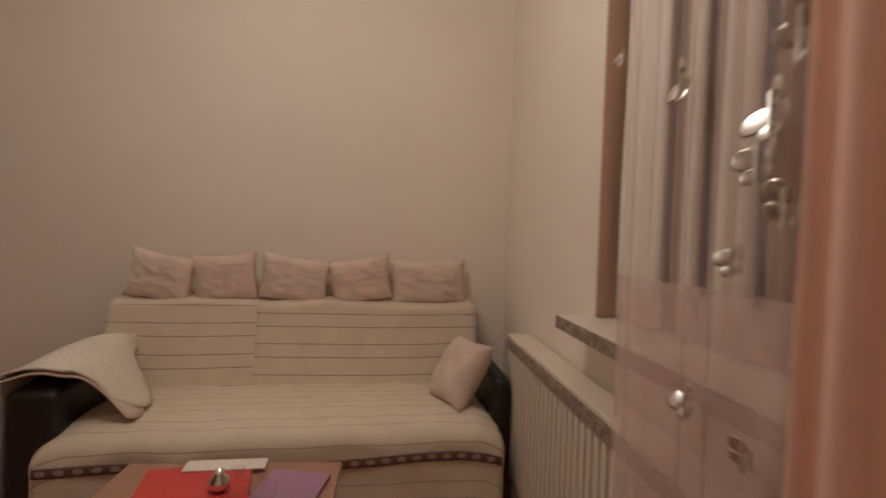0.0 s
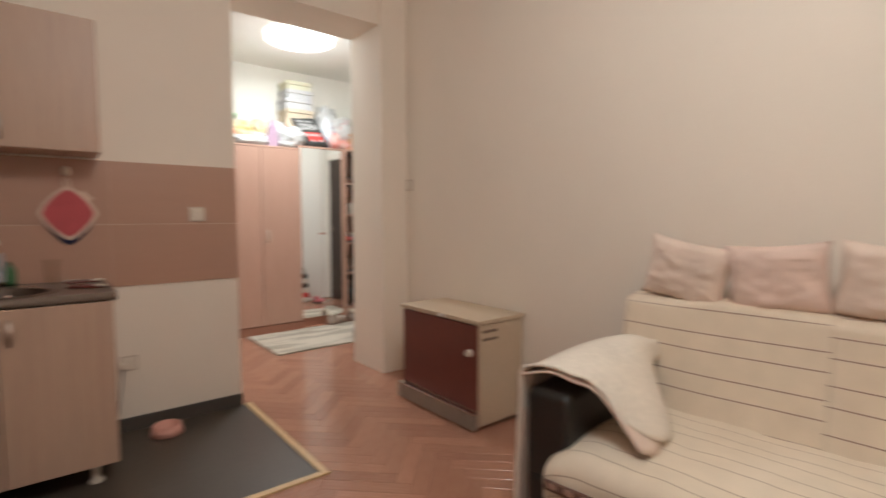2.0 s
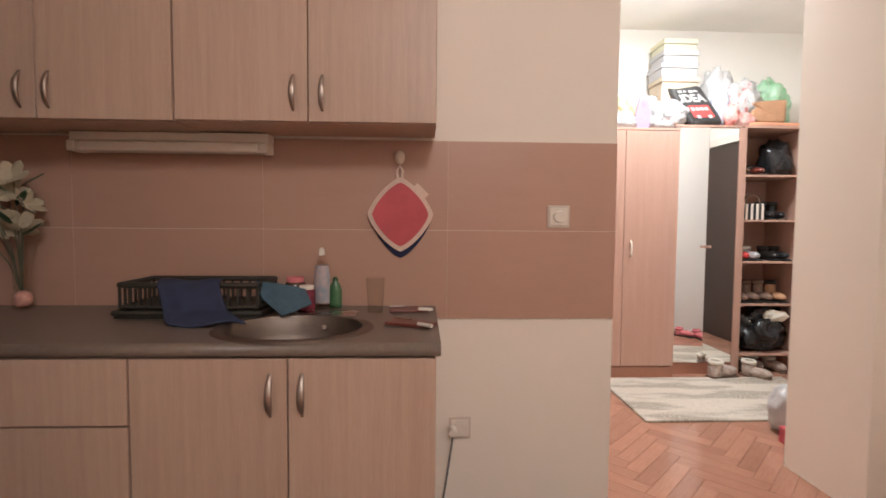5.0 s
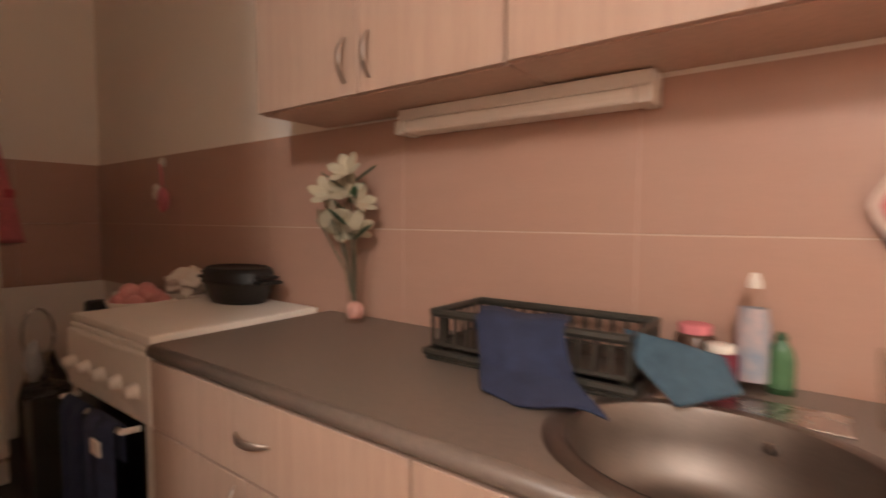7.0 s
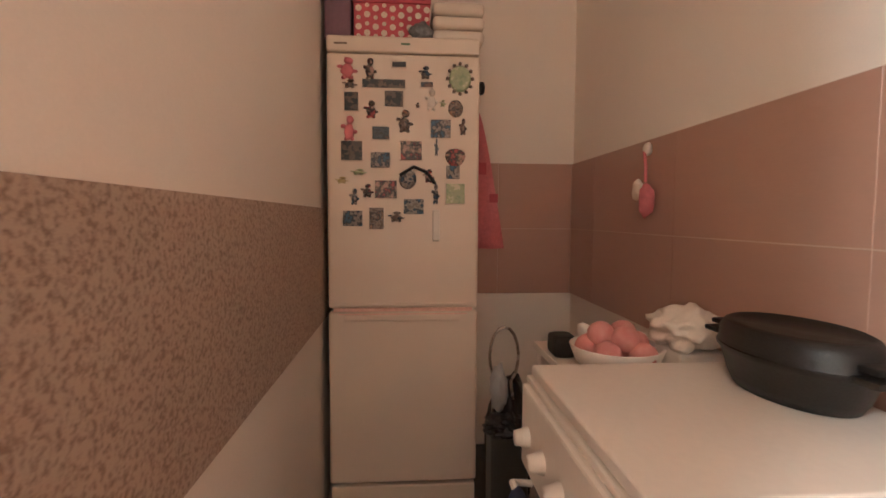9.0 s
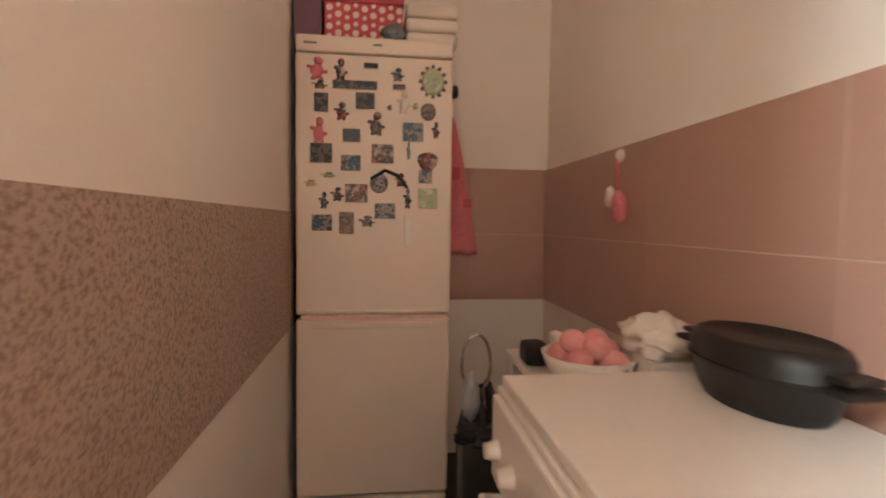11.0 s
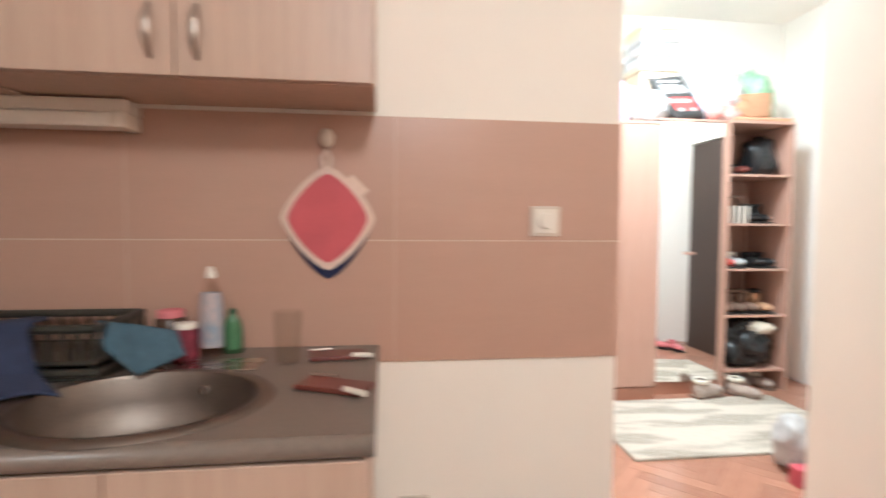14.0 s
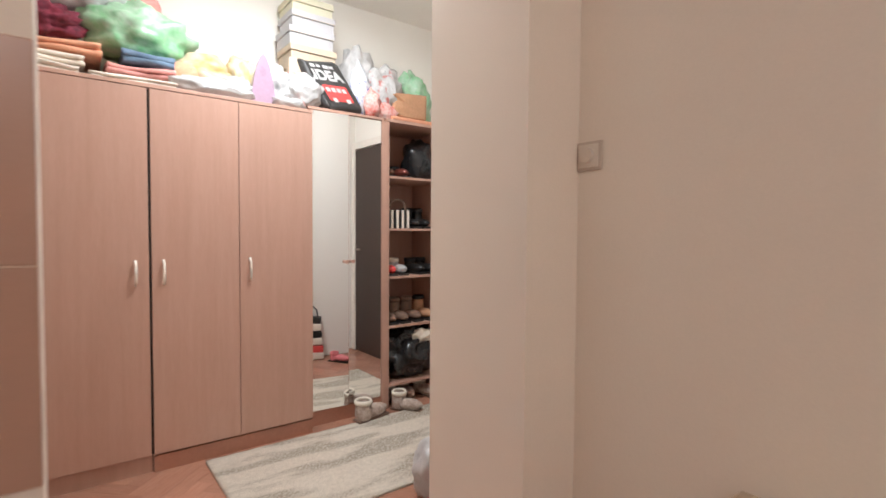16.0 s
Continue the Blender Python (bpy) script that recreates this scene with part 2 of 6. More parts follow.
BAGK = mat("black plastic bag", (0.015, 0.015, 0.016), 0.25, var=0.3)
BAGR = mat("red printed bag", (0.62, 0.09, 0.06), 0.45, dark=(0.72, 0.62, 0.58), scale=10)
BAGY = mat("yellow printed bag", (0.58, 0.43, 0.13), 0.45, dark=(0.50, 0.46, 0.40), scale=8, bump=0.5, bscale=26, dist=0.008)
PAPERB = mat("brown paper", (0.45, 0.25, 0.14), 0.85, var=0.15)
CARD = mat("kraft cardboard", (0.54, 0.45, 0.34), 0.8)
CARDW = mat("white cardboard", (0.47, 0.465, 0.48), 0.7, var=0.03)
PLUM = mat("plum checked cloth", (0.26, 0.035, 0.06), 0.95, dark=(0.06, 0.012, 0.02), scale=24, bump=0.5)
APRICOT = mat("apricot cloth", (0.68, 0.33, 0.20), 0.95, var=0.15, bump=0.5)
ROSEC = mat("old rose cloth", (0.58, 0.27, 0.24), 0.95, var=0.15, bump=0.5)
DENIM = mat("grey blue cloth", (0.13, 0.19, 0.27), 0.95, var=0.2, bump=0.5)
IVORY = mat("ivory cloth", (0.72, 0.66, 0.58), 0.95, var=0.12, bump=0.5)
LILACP = mat("lilac plastic", (0.36, 0.25, 0.34), 0.3)
MIRROR = mat("mirror glass", (0.94, 0.94, 0.925), 0.015, 1.0, var=0.0, bump=0)
MIRROR.node_tree.nodes["Principled BSDF"].inputs["Roughness"].links and MIRROR.node_tree.links.remove(MIRROR.node_tree.nodes["Principled BSDF"].inputs["Roughness"].links[0])
WENGE = mat("dark brown door", (0.050, 0.030, 0.022), 0.45, dark=(0.035, 0.02, 0.015), stretch=(8, 8, 0.4))
WHITEWOOD = mat("white lacquered frame", (0.78, 0.74, 0.68), 0.4)
SUEDE = mat("brown suede", (0.17, 0.105, 0.075), 0.9, var=0.25, bump=0.4)
FLEECE = mat("cream fleece", (0.74, 0.68, 0.58), 1.0, bump=0.9, bscale=160, dist=0.006)
KNIT = mat("grey brown knit", (0.24, 0.17, 0.14), 0.95, dark=(0.50, 0.42, 0.36), scale=45, bscale=120, bump=0.6)
GREYM = mat("grey mixed print", (0.20, 0.21, 0.22), 0.5, var=0.3, scale=60)
GLOW = bpy.data.materials.new("lit lamp glass")
GLOW.use_nodes = True
GLOW.node_tree.nodes["Principled BSDF"].inputs["Emission Color"].default_value = (1.0, 0.95, 0.9, 1)
GLOW.node_tree.nodes["Principled BSDF"].inputs["Emission Strength"].default_value = 5


# ---- building helpers ----
def thing(name, base, label, category, group="", kind=""):
    ob = new(name)
    ob.empty_display_size = 0.05
    ob.matrix_basis = base if isinstance(base, Matrix) else Matrix.Translation(base)
    return tagged(ob, label, category, group, kind)


def mesh(bm, smooth=False):
    bmesh.ops.recalc_face_normals(bm, faces=bm.faces)
    me = bpy.data.meshes.new("mesh")
    if smooth:
        for f in bm.faces:
            f.smooth = True
    bm.to_mesh(me)
    bm.free()
    return me


def part(name, bm, material, parent=None, label="", smooth=False, kind=""):
    """One mesh, its points given in the world, under a thing or under a part."""
    ob = new(name, mesh(bm, smooth))
    ob.data.name = name
    ob.data.materials.append(material)
    if parent is not None:
        ob.parent = parent
        if parent.type == "EMPTY":
            ob.matrix_parent_inverse = parent.matrix_basis.inverted()
    return tagged(ob, label, kind=kind)


def bx(x0, x1, y0, y1, z0, z1, bevel=0.0, bm=None, m=None, seg=2):
    own = bmesh.new()
    t = Matrix.Translation(((x0 + x1) / 2, (y0 + y1) / 2, (z0 + z1) / 2)) @ Matrix.Diagonal((abs(x1 - x0), abs(y1 - y0), abs(z1 - z0), 1))
    bmesh.ops.create_cube(own, size=1, matrix=t)
    if bevel:
        bmesh.ops.bevel(own, geom=own.edges[:], offset=bevel, segments=seg, profile=0.6, affect="EDGES")
    if m is not None:
        own.transform(m)
    return join(bm, own)


def join(bm, own):
    if bm is None:
        return own
    me = bpy.data.meshes.new("tmp")
    own.to_mesh(me)
    own.free()
    bm.from_mesh(me)
    bpy.data.meshes.remove(me)
    return bm


def lathe(profile, c, bm=None, seg=24, sx=1.0, sy=1.0, m=None, close=False):
    own = bmesh.new()
    rings = []
    for r, z in profile:
        rings.append([own.verts.new((c[0] + sx * r * math.cos(2 * math.pi * i / seg), c[1] + sy * r * math.sin(2 * math.pi * i / seg), c[2] + z)) for i in range(seg)])
    for a, b in zip(rings, rings[1:]):
        for i in range(seg):
            own.faces.new((a[i], a[(i + 1) % seg], b[(i + 1) % seg], b[i]))
    if close:
        own.faces.new(rings[0]), own.faces.new(rings[-1])
    if m is not None:
        own.transform(m)
    return join(bm, own)


def rod(p0, p1, r0, r1=None, bm=None, seg=12):
    p0, p1 = Vector(p0), Vector(p1)
    own = bmesh.new()
    q = (p1 - p0).to_track_quat("Z", "Y").to_matrix().to_4x4()
    bmesh.ops.create_cone(own, cap_ends=True, segments=seg, radius1=r0, radius2=r0 if r1 is None else r1, depth=(p1 - p0).length,
                          matrix=Matrix.Translation((p0 + p1) / 2) @ q)
    return join(bm, own)


def tube(pts, r, bm=None, seg=8):
    pts = [Vector(p) for p in pts]
    own = bmesh.new()
    rings = []
    for i, p in enumerate(pts):
        d = (pts[min(i + 1, len(pts) - 1)] - pts[max(i - 1, 0)]).normalized()
        a = d.orthogonal().normalized() if i == 0 else (rings_a - d * rings_a.dot(d)).normalized()
        rings_a = a
        b = d.cross(a)
        rings.append([own.verts.new(p + r * (math.cos(2 * math.pi * k / seg) * a + math.sin(2 * math.pi * k / seg) * b)) for k in range(seg)])
    for a, b in zip(rings, rings[1:]):
        for k in range(seg):
            own.faces.new((a[k], a[(k + 1) % seg], b[(k + 1) % seg], b[k]))
    own.faces.new(rings[0]), own.faces.new(rings[-1])
    return join(bm, own)


def blob(c, size, seed=0, rough=0.25, freq=2.2, bm=None, sub=3, flat=True, m=None):
    """A soft, creased lump that rests on the plane under it."""
    own = bmesh.new()
    bmesh.ops.create_icosphere(own, subdivisions=sub, radius=1)
    off = Vector((seed * 7.31, seed * 3.7, seed * 1.9))
    for v in own.verts:
        p = v.co.copy()
        k = 1 + rough * (noise.noise(p * freq + off) * 0.9 + 0.5 * abs(noise.noise(p * freq * 2.7 + off)) - 0.1)
        p *= k
        if flat:
            p.z = max(p.z, -0.82)
        v.co = Vector((c[0] + p.x * size[0], c[1] + p.y * size[1], c[2] + p.z * size[2]))
    if m is not None:
        own.transform(m)
    return join(bm, own)


def cloth(f, nu, nv, thick=0.006, lengths=None):
    """A sheet from f(u, v), with a back of its own, and its length along v kept as UV in metres."""
    own = bmesh.new()
    g = [[Vector(f(i / nu, j / nv)) for j in range(nv + 1)] for i in range(nu + 1)]
    uvl = own.loops.layers.uv.new("UVMap")
    lens = [0.0]
    mid = g[nu // 2]
    for a, b in zip(mid, mid[1:]):
        lens.append(lens[-1] + (b - a).length)
    top = [[own.verts.new(p) for p in row] for row in g]
    low = []
    for i in range(nu + 1):
        row = []
        for j in range(nv + 1):
            du = g[min(i + 1, nu)][j] - g[max(i - 1, 0)][j]
            dv = g[i][min(j + 1, nv)] - g[i][max(j - 1, 0)]
            n = du.cross(dv)
            row.append(own.verts.new(g[i][j] - (n.normalized() if n.length > 1e-9 else Vector((0, 0, 1))) * thick))
        low.append(row)

    def face(vs, uvs):
        fc = own.faces.new(vs)
        for lp, w in zip(fc.loops, uvs):
            lp[uvl].uv = w

    for i in range(nu):
        for j in range(nv):
            w = [(i / nu, lens[j]), ((i + 1) / nu, lens[j]), ((i + 1) / nu, lens[j + 1]), (i / nu, lens[j + 1])]
            face((top[i][j], top[i + 1][j], top[i + 1][j + 1], top[i][j + 1]), w)
            face((low[i][j + 1], low[i + 1][j + 1], low[i + 1][j], low[i][j]), [w[3], w[2], w[1], w[0]])
    for i in range(nu):
        for j in (0, nv):
            face((top[i][j], top[i + 1][j], low[i + 1][j], low[i][j]), [(0, lens[j])] * 4)
    for j in range(nv):
        for i in (0, nu):
            face((top[i][j], top[i][j + 1], low[i][j + 1], low[i][j]), [(0, lens[j])] * 4)
    return own


def structure(name, bm, material, label=""):
    return part(name, bm, material, None, label, kind="structure")


def pillow(c, size, m, seed=0, bm=None, crush=0.25):
    """A stuffed square cushion with pinched corners."""
    own = bmesh.new()
    bmesh.ops.create_grid(own, x_segments=22, y_segments=22, size=1)
    top = {}
    for v in own.verts:
        top[v] = v.co.copy()
    own2 = own.copy()
    for b, s in ((own, 1), (own2, -1)):
        for v in b.verts:
            x, y = v.co.x, v.co.y
            h = (1 - x ** 4) * (1 - y ** 4)
            pin = 1 - 0.10 * (1 - abs(x)) * 0 - 0.09 * (1 - x * x) * abs(y) ** 3 - 0.09 * (1 - y * y) * abs(x) ** 3
            wr = 0.16 * noise.noise(Vector((x * 2 + seed, y * 2, seed + s))) + crush * abs(noise.noise(Vector((x * 2.6 + seed * 3, y * 4.2, seed * 2 + s)))) - crush * 0.4
            v.co = Vector((x * pin * size[0], y * pin * size[1], s * (h ** 0.55 * (1 + wr)) * size[2]))
    join(own, own2)
    bmesh.ops.remove_doubles(own, verts=own.verts[:], dist=1e-4)
    own.transform(Matrix.Translation(c) @ m)
    return join(bm, own)


# ---- structure ----
H = 2.86
wall_kitchen = structure("wall_kitchen", bx(-4.45, 0, 0, 0.15, 0, H), PAINT, "cream painted kitchen wall with a tiled band")
wall_west = structure("wall_west", bx(-4.6, -4.45, -1.34, 0.15, 0, H), PAINT, "cream painted end wall behind the fridge")
wall_partition = structure("wall_partition", bx(-4.45, -1.765, -1.34, -1.22, 0, H), PAINT, "cream partition wall between kitchen and living room")
structure("wall_east", bx(1.275, 1.45, -4.13, 0.02, 0, H), PAINT, "cream painted wall behind the sofa")
bm = bx(1.05, 1.45, -0.03 + 0.05, 0.42, 0, H)
bx(1.05, 1.275, -0.03, 0.02, 0, H, bm=bm)
structure("wall_jamb", bm, PAINT, "cream painted jamb of the hall opening")
structure("wall_header", bx(0, 1.05, 0.0, 0.42, 2.62, H), PAINT, "plastered lintel over the hall opening")
bm = bx(-3.2, -1.48, -4.43, -4.13, 0, H)
bx(-0.02, 1.45, -4.43, -4.13, 0, H, bm=bm)
bx(-1.48, -0.02, -4.43, -4.13, 0, 0.95, bm=bm)
bx(-1.48, -0.02, -4.43, -4.13, 2.35, H, bm=bm)
structure("wall_south", bm, PAINT, "cream window wall above the radiator")
structure("wall_living_west", bx(-3.35, -3.2, -4.43, -1.34, 0, H), PAINT, "plain cream wall behind the television")
structure("wall_hall_back", bx(-0.85, 2.7, 2.36, 2.5, 0, H), PAINT_HALL, "white hall wall behind the wardrobes")
structure("wall_hall_east", bx(2.55, 2.7, 0.05, 2.36, 0, H), PAINT_HALL, "white hall wall with a dark door")
structure("wall_hall_front", bx(1.45, 2.55, 0.05, 0.18, 0, H), PAINT_HALL, "white hall wall facing the mirror")
structure("wall_hall_pier", bx(2.42, 2.55, 0.18, 1.30, 0, H), PAINT_HALL, "white pier that carries the entrance door")
structure("wall_hall_west", bx(-0.85, -0.7, 0.15, 2.36, 0, H), PAINT_HALL, "white end wall of the hall")
structure("ceiling", bx(-4.6, 2.7, -4.43, 2.5, H, H + 0.12), CEIL, "plain white ceiling")
structure("floor_base", bx(-4.6, 2.7, -4.43, 2.5, -0.12, -0.012), GROUT, "bare screed under the floors")
kitchen_floor = structure("floor_kitchen", bx(-4.45, 0.02, -1.10, 0, -0.012, 0.003), SLATE, "dark slate tiled kitchen floor")
bx_strip = bx(0.02, 0.055, -1.135, 0.0, -0.01, 0.009, 0.003)
bx(-1.765, 0.02, -1.135, -1.10, -0.01, 0.009, 0.003, bm=bx_strip)
structure("threshold", bx_strip, STRIP, "pale wooden strip between tiles and parquet")
structure("baseboard_kitchen", bx(-0.70, 0.0, -0.012, -0.001, 0.0, 0.08, 0.002), SLATEP, "dark slate skirting under the cream wall")
structure("baseboard_end", bx(0.001, 0.010, 0.0, 0.15, 0.0, 0.08, 0.002), SLATEP, "dark slate skirting at the wall end")
# stone band on the partition
structure("trim_stone_band", bx(-4.449, -1.77, -1.219, -1.208, 0.805, 1.255, 0.002), STONE, "speckled brown stone tile band on the partition")
# window
bm = bx(-1.47, -0.03, -4.30, -4.24, 0.985, 1.09, 0.004)
for x0, x1 in ((-1.47, -1.40), (-0.79, -0.71), (-0.10, -0.03)):
    bx(x0, x1, -4.30, -4.24, 1.09, 2.26, 0.004, bm=bm)
bx(-1.47, -0.03, -4.30, -4.24, 2.26, 2.345, 0.004, bm=bm)
window = structure("window_1", bm, WHITEWOOD, "white framed window in the radiator wall")
for x0, x1 in ((-1.40, -0.79), (-0.71, -0.10)):
    pane = part("pane", bx(x0, x1, -4.274, -4.268, 1.09, 2.26), CLEAR, window)
    pane.visible_shadow = False
part("window_lining", bx(-0.03, -0.021, -4.24, -4.131, 0.985, 2.348), PINE, window, "brown timber window lining")
structure("window_sill", bx(-1.47, 0.02, -4.245, -4.02, 0.952, 0.982, 0.006), PLASTIC, "white window board above the radiator")
part("sill_trim", bx(-1.47, 0.021, -4.02, -4.012, 0.94, 0.98, 0.002), LACE, bpy.data.objects["window_sill"], "dark lace edging")

# ---- living room ----
SOFA = Matrix.Translation((0.60, -2.10, 0)) @ pose(0, 0, 0, 0, 0, 4) @ Matrix.Translation((-0.60, 2.10, 0))
sofa = thing("sofa", (0.70, -2.98, 0), "black leather sofa under a striped cream throw", "sofa")
part("base", bx(0.36, 1.10, -3.91, -2.06, 0.06, 0.30, 0.02), LEATHER, sofa)
part("seat", bx(0.34, 0.98, -3.90, -2.20, 0.30, 0.42, 0.05, seg=3), LEATHER, sofa)
bk = bx(-0.06, 0.06, -3.94, -2.115, 0, 0.45, 0.06, seg=3)
bk.transform(Matrix.Translation((0.965, 0, 0.39)) @ pose(0, 0, 0, 0, 14, 0))
part("backrest", bk, LEATHER, sofa)
for y0, y1, xf in ((-2.215, -2.045, 0.37), (-4.000, -3.925, 0.43)):
    arm = bx(xf, 1.09, y0, y1, 0.06, 0.645, 0.034, seg=4)
    for v in arm.verts:
        if v.co.z > 0.5:
            v.co.z -= 0.05 * max(0, 0.62 - v.co.x) / 0.25
    part("armrest", arm, LEATHER, sofa, smooth=True)
for x in (0.45, 1.02):
    for y in (-3.85, -2.1):
        part("foot", rod((x, y, 0), (x, y, 0.062), 0.022, 0.03), BLACK, sofa)
sofa.matrix_basis = SOFA @ sofa.matrix_basis

throw = thing("throw_blanket", (0.85, -2.9, 0.42), "cream woven throw with thin brown stripes over the sofa", "blanket")


def back_drape(y0, y1, shift):
    def f(u, v):
        y = y0 + (y1 - y0) * u
        s = v * 0.60
        w = 0.005 * math.sin(6 * y + 3 + shift) + 0.006 * noise.noise(Vector((y * 4, s * 5, shift)))
        if s < 0.12:
            return (1.110 - s, y, 0.868 - 0.025 * (s / 0.12) ** 3 + w)
        k = s - 0.12
        sag = 0.016 * math.sin(math.pi * u) * (0.3 + k)
        return (0.990 - k * 0.245 + w + 0.010 * math.sin(k * 7), y, 0.843 - k * 0.93 - sag)
    return f


part("back_panel", cloth(back_drape(-2.105, -2.825, 1), 30, 48, 0.005), BLANKET, throw, "striped back cover, half", True)
part("back_panel", cloth(back_drape(-2.81, -3.955, 5), 46, 48, 0.008), BLANKETB, throw, "striped back cover, half", True)


def seat_drape(u, v):
    y = -2.175 + (-3.935 + 2.175) * u
    s = v * 0.99
    w = 0.008 * noise.noise(Vector((y * 5, s * 6, 2))) + 0.004 * noise.noise(Vector((y * 14, s * 9, 6)))
    edge = 0.05 * max(0, 1 - min(u, 1 - u) * 14) ** 2
    if s < 0.55:
        return (0.92 - s, y, 0.452 - edge + w + 0.012 * math.sin(s * 5.0) - 0.03 * max(0, s - 0.42) * 4)
    if s < 0.67:
        a = (s - 0.55) / 0.12 * math.pi / 2
        return (0.37 - 0.072 * math.sin(a), y, 0.441 - edge - 0.065 * (1 - math.cos(a)) + w)
    k = s - 0.67
    fold = 0.012 * math.sin(y * 17) * k / 0.3
    return (0.298 + fold + w, y, 0.376 - edge - k)


part("seat_cover", cloth(seat_drape, 70, 64, 0.006), SEATCLOTH, throw, "plain cream seat cover", True)


def border_dip(y):
    return 0.012 * math.sin(y * 5 + 1.3) - 0.03 * max(0, (-3.72 - y) / 0.21) ** 2


def border_strip(u, v):
    y = -2.185 + (-3.925 + 2.185) * u
    z = 0.345 - 0.036 * v + border_dip(y)
    return (0.2915 + 0.012 * math.sin(y * 17) * (0.376 - z) / 0.3 - 0.004, y, z)


part("border", cloth(border_strip, 70, 3, 0.003), BORDER, throw, "dark brown woven border", True)
for i in range(28):
    y = -2.215 - i * 0.0615
    z = 0.327 + border_dip(y)
    x = 0.2915 + 0.012 * math.sin(y * 17) * (0.376 - z) / 0.3 - 0.0065
    loz = lathe(((0.001, 0.0015), (1, 0.001), (1, -0.0015)), (0, 0, 0), seg=8, sx=0.011, sy=0.019, m=Matrix.Translation((x, y, z)) @ pose(0, 0, 0, 0, -90, 0))
    part("lozenge", loz, LOZENGE, throw)
throw.matrix_basis = SOFA @ throw.matrix_basis

cushions = ((-2.32, 0.165, 22, CUSHION), (-2.63, 0.165, -10, CUSHROSE), (-2.98, 0.185, 14, CUSHION), (-3.33, 0.17, -20, CUSHROSE), (-3.70, 0.215, -5, CUSHION))
for i, (y, w, tilt, c) in enumerate(cushions):
    ob = part("cushion", pillow((1.065, y, 0.975), (w, 0.128, 0.060), pose(0, 0, 0, 90, 0, 90) @ pose(0, 0, 0, 0, 0, tilt * 0.5), i, crush=0.38), c, None, "", True)
    ob.matrix_basis = SOFA
    tagged(ob, "small %s cushion leaning on the sofa back" % ("beige" if c == CUSHION else "rose beige"), "cushion", "cushions along the sofa back")
up_ = Vector((0.22, -0.48, 0.85)).normalized()
side_ = Vector((0.88, 0.40, 0.0)).normalized()
lean = Matrix((side_, up_, side_.cross(up_))).transposed().to_4x4()
ob = part("cushion", pillow((0.71, -3.795, 0.602), (0.140, 0.165, 0.078), lean, 9), CUSHION, None, "", True)
tagged(ob, "plain beige cushion leaning on the sofa arm", "cushion")


def arm_throw(drop, point, seed):
    """A folded blanket over the arm, its loose corner pointing onto the seat."""
    def f(u, v):
        x = 0.365 + 0.60 * u
        s = v * 1.18
        w = 0.012 * noise.noise(Vector((x * 6, s * 6, seed))) + 0.006 * math.sin(x * 30 + s * 5) * max(0, s - 0.5)
        hump = 0.075 * math.exp(-((x - 0.70) / 0.26) ** 2)
        if s < 0.55:
            return (x, -2.025 + w * 0.5 + 0.03 * (0.55 - s), 0.105 + s)
        if s < 0.79:
            k = (s - 0.55) / 0.24
            return (x + 0.02 * k, -2.025 - 0.21 * k, 0.655 + 0.022 * math.sin(k * math.pi) + w + hump * k - drop)
        k = (s - 0.79) / 0.39
        reach = 0.21 * math.exp(-((u - point) / 0.34) ** 2) + 0.02
        return (x + 0.02 + 0.02 * k, -2.235 - reach * k, 0.655 - drop + hump * (1 - k) - (0.165 * math.exp(-((u - point) / 0.30) ** 2) + 0.01) * k ** 1.4 + 0.02 * math.sin(k * 3.1) + w * (1 - 0.6 * k))
    return f


blanket = thing("arm_blanket", (0.60, -2.10, 0.66), "cream fringed blanket thrown over the sofa arm", "blanket")
part("top_layer", cloth(arm_throw(0.0, 0.24, 8), 30, 44, 0.010), IVORY, blanket, "", True)
part("under_layer", cloth(arm_throw(0.020, 0.12, 4), 24, 44, 0.008), CUSHION, blanket, "folded under layer", True)
for i in range(14):
    x = 0.375 + i * 0.038
    part("fringe", tube([(x, -2.013, 0.110), (x + 0.004, -2.012, 0.080), (x - 0.003, -2.014, 0.050)], 0.004, seg=5), CUSHION, blanket)
blanket.matrix_basis = SOFA @ blanket.matrix_basis

# coffee table with papers and ornaments
table = thing("coffee_table", (-0.27, -2.98, 0), "low brown wooden coffee table before the sofa", "table")
part("tabletop", bx(-0.60, 0.05, -3.32, -2.66, 0.455, 0.48, 0.004), TABLE, table)
part("apron", bx(-0.56, 0.01, -3.28, -2.70, 0.40, 0.454), TABLE, table)
for x in (-0.55, 0.0):
    for y in (-3.27, -2.71):
        part("leg", bx(x - 0.025, x + 0.025, y - 0.025, y + 0.025, 0, 0.40, 0.004), TABLE, table)
ob = part("folder", bx(-0.17, 0.17, -0.15, 0.15, 0.0, 0.012, 0.002, m=Matrix.Translation((-0.16, -2.93, 0.481)) @ pose(0, 0, 0, 0, 0, 12)), FOLDER)
tagged(ob, "bright red cardboard folder on the coffee table", "folder")
ob = part("paper_sheet", bx(-0.035, 0.035, -0.12, 0.12, 0, 0.003, m=Matrix.Translation((0.000, -2.97, 0.494)) @ pose(0, 0, 0, 0, 0, 4)), PAPERW)
tagged(ob, "white sheet of paper on the red folder", "paper")
ob = part("notebook", bx(-0.11, 0.11, -0.09, 0.09, 0, 0.012, 0.002, m=Matrix.Translation((-0.15, -3.19, 0.481)) @ pose(0, 0, 0, 0, 0, -10)), LILAC)
tagged(ob, "lilac paper notebook on the coffee table", "notebook")
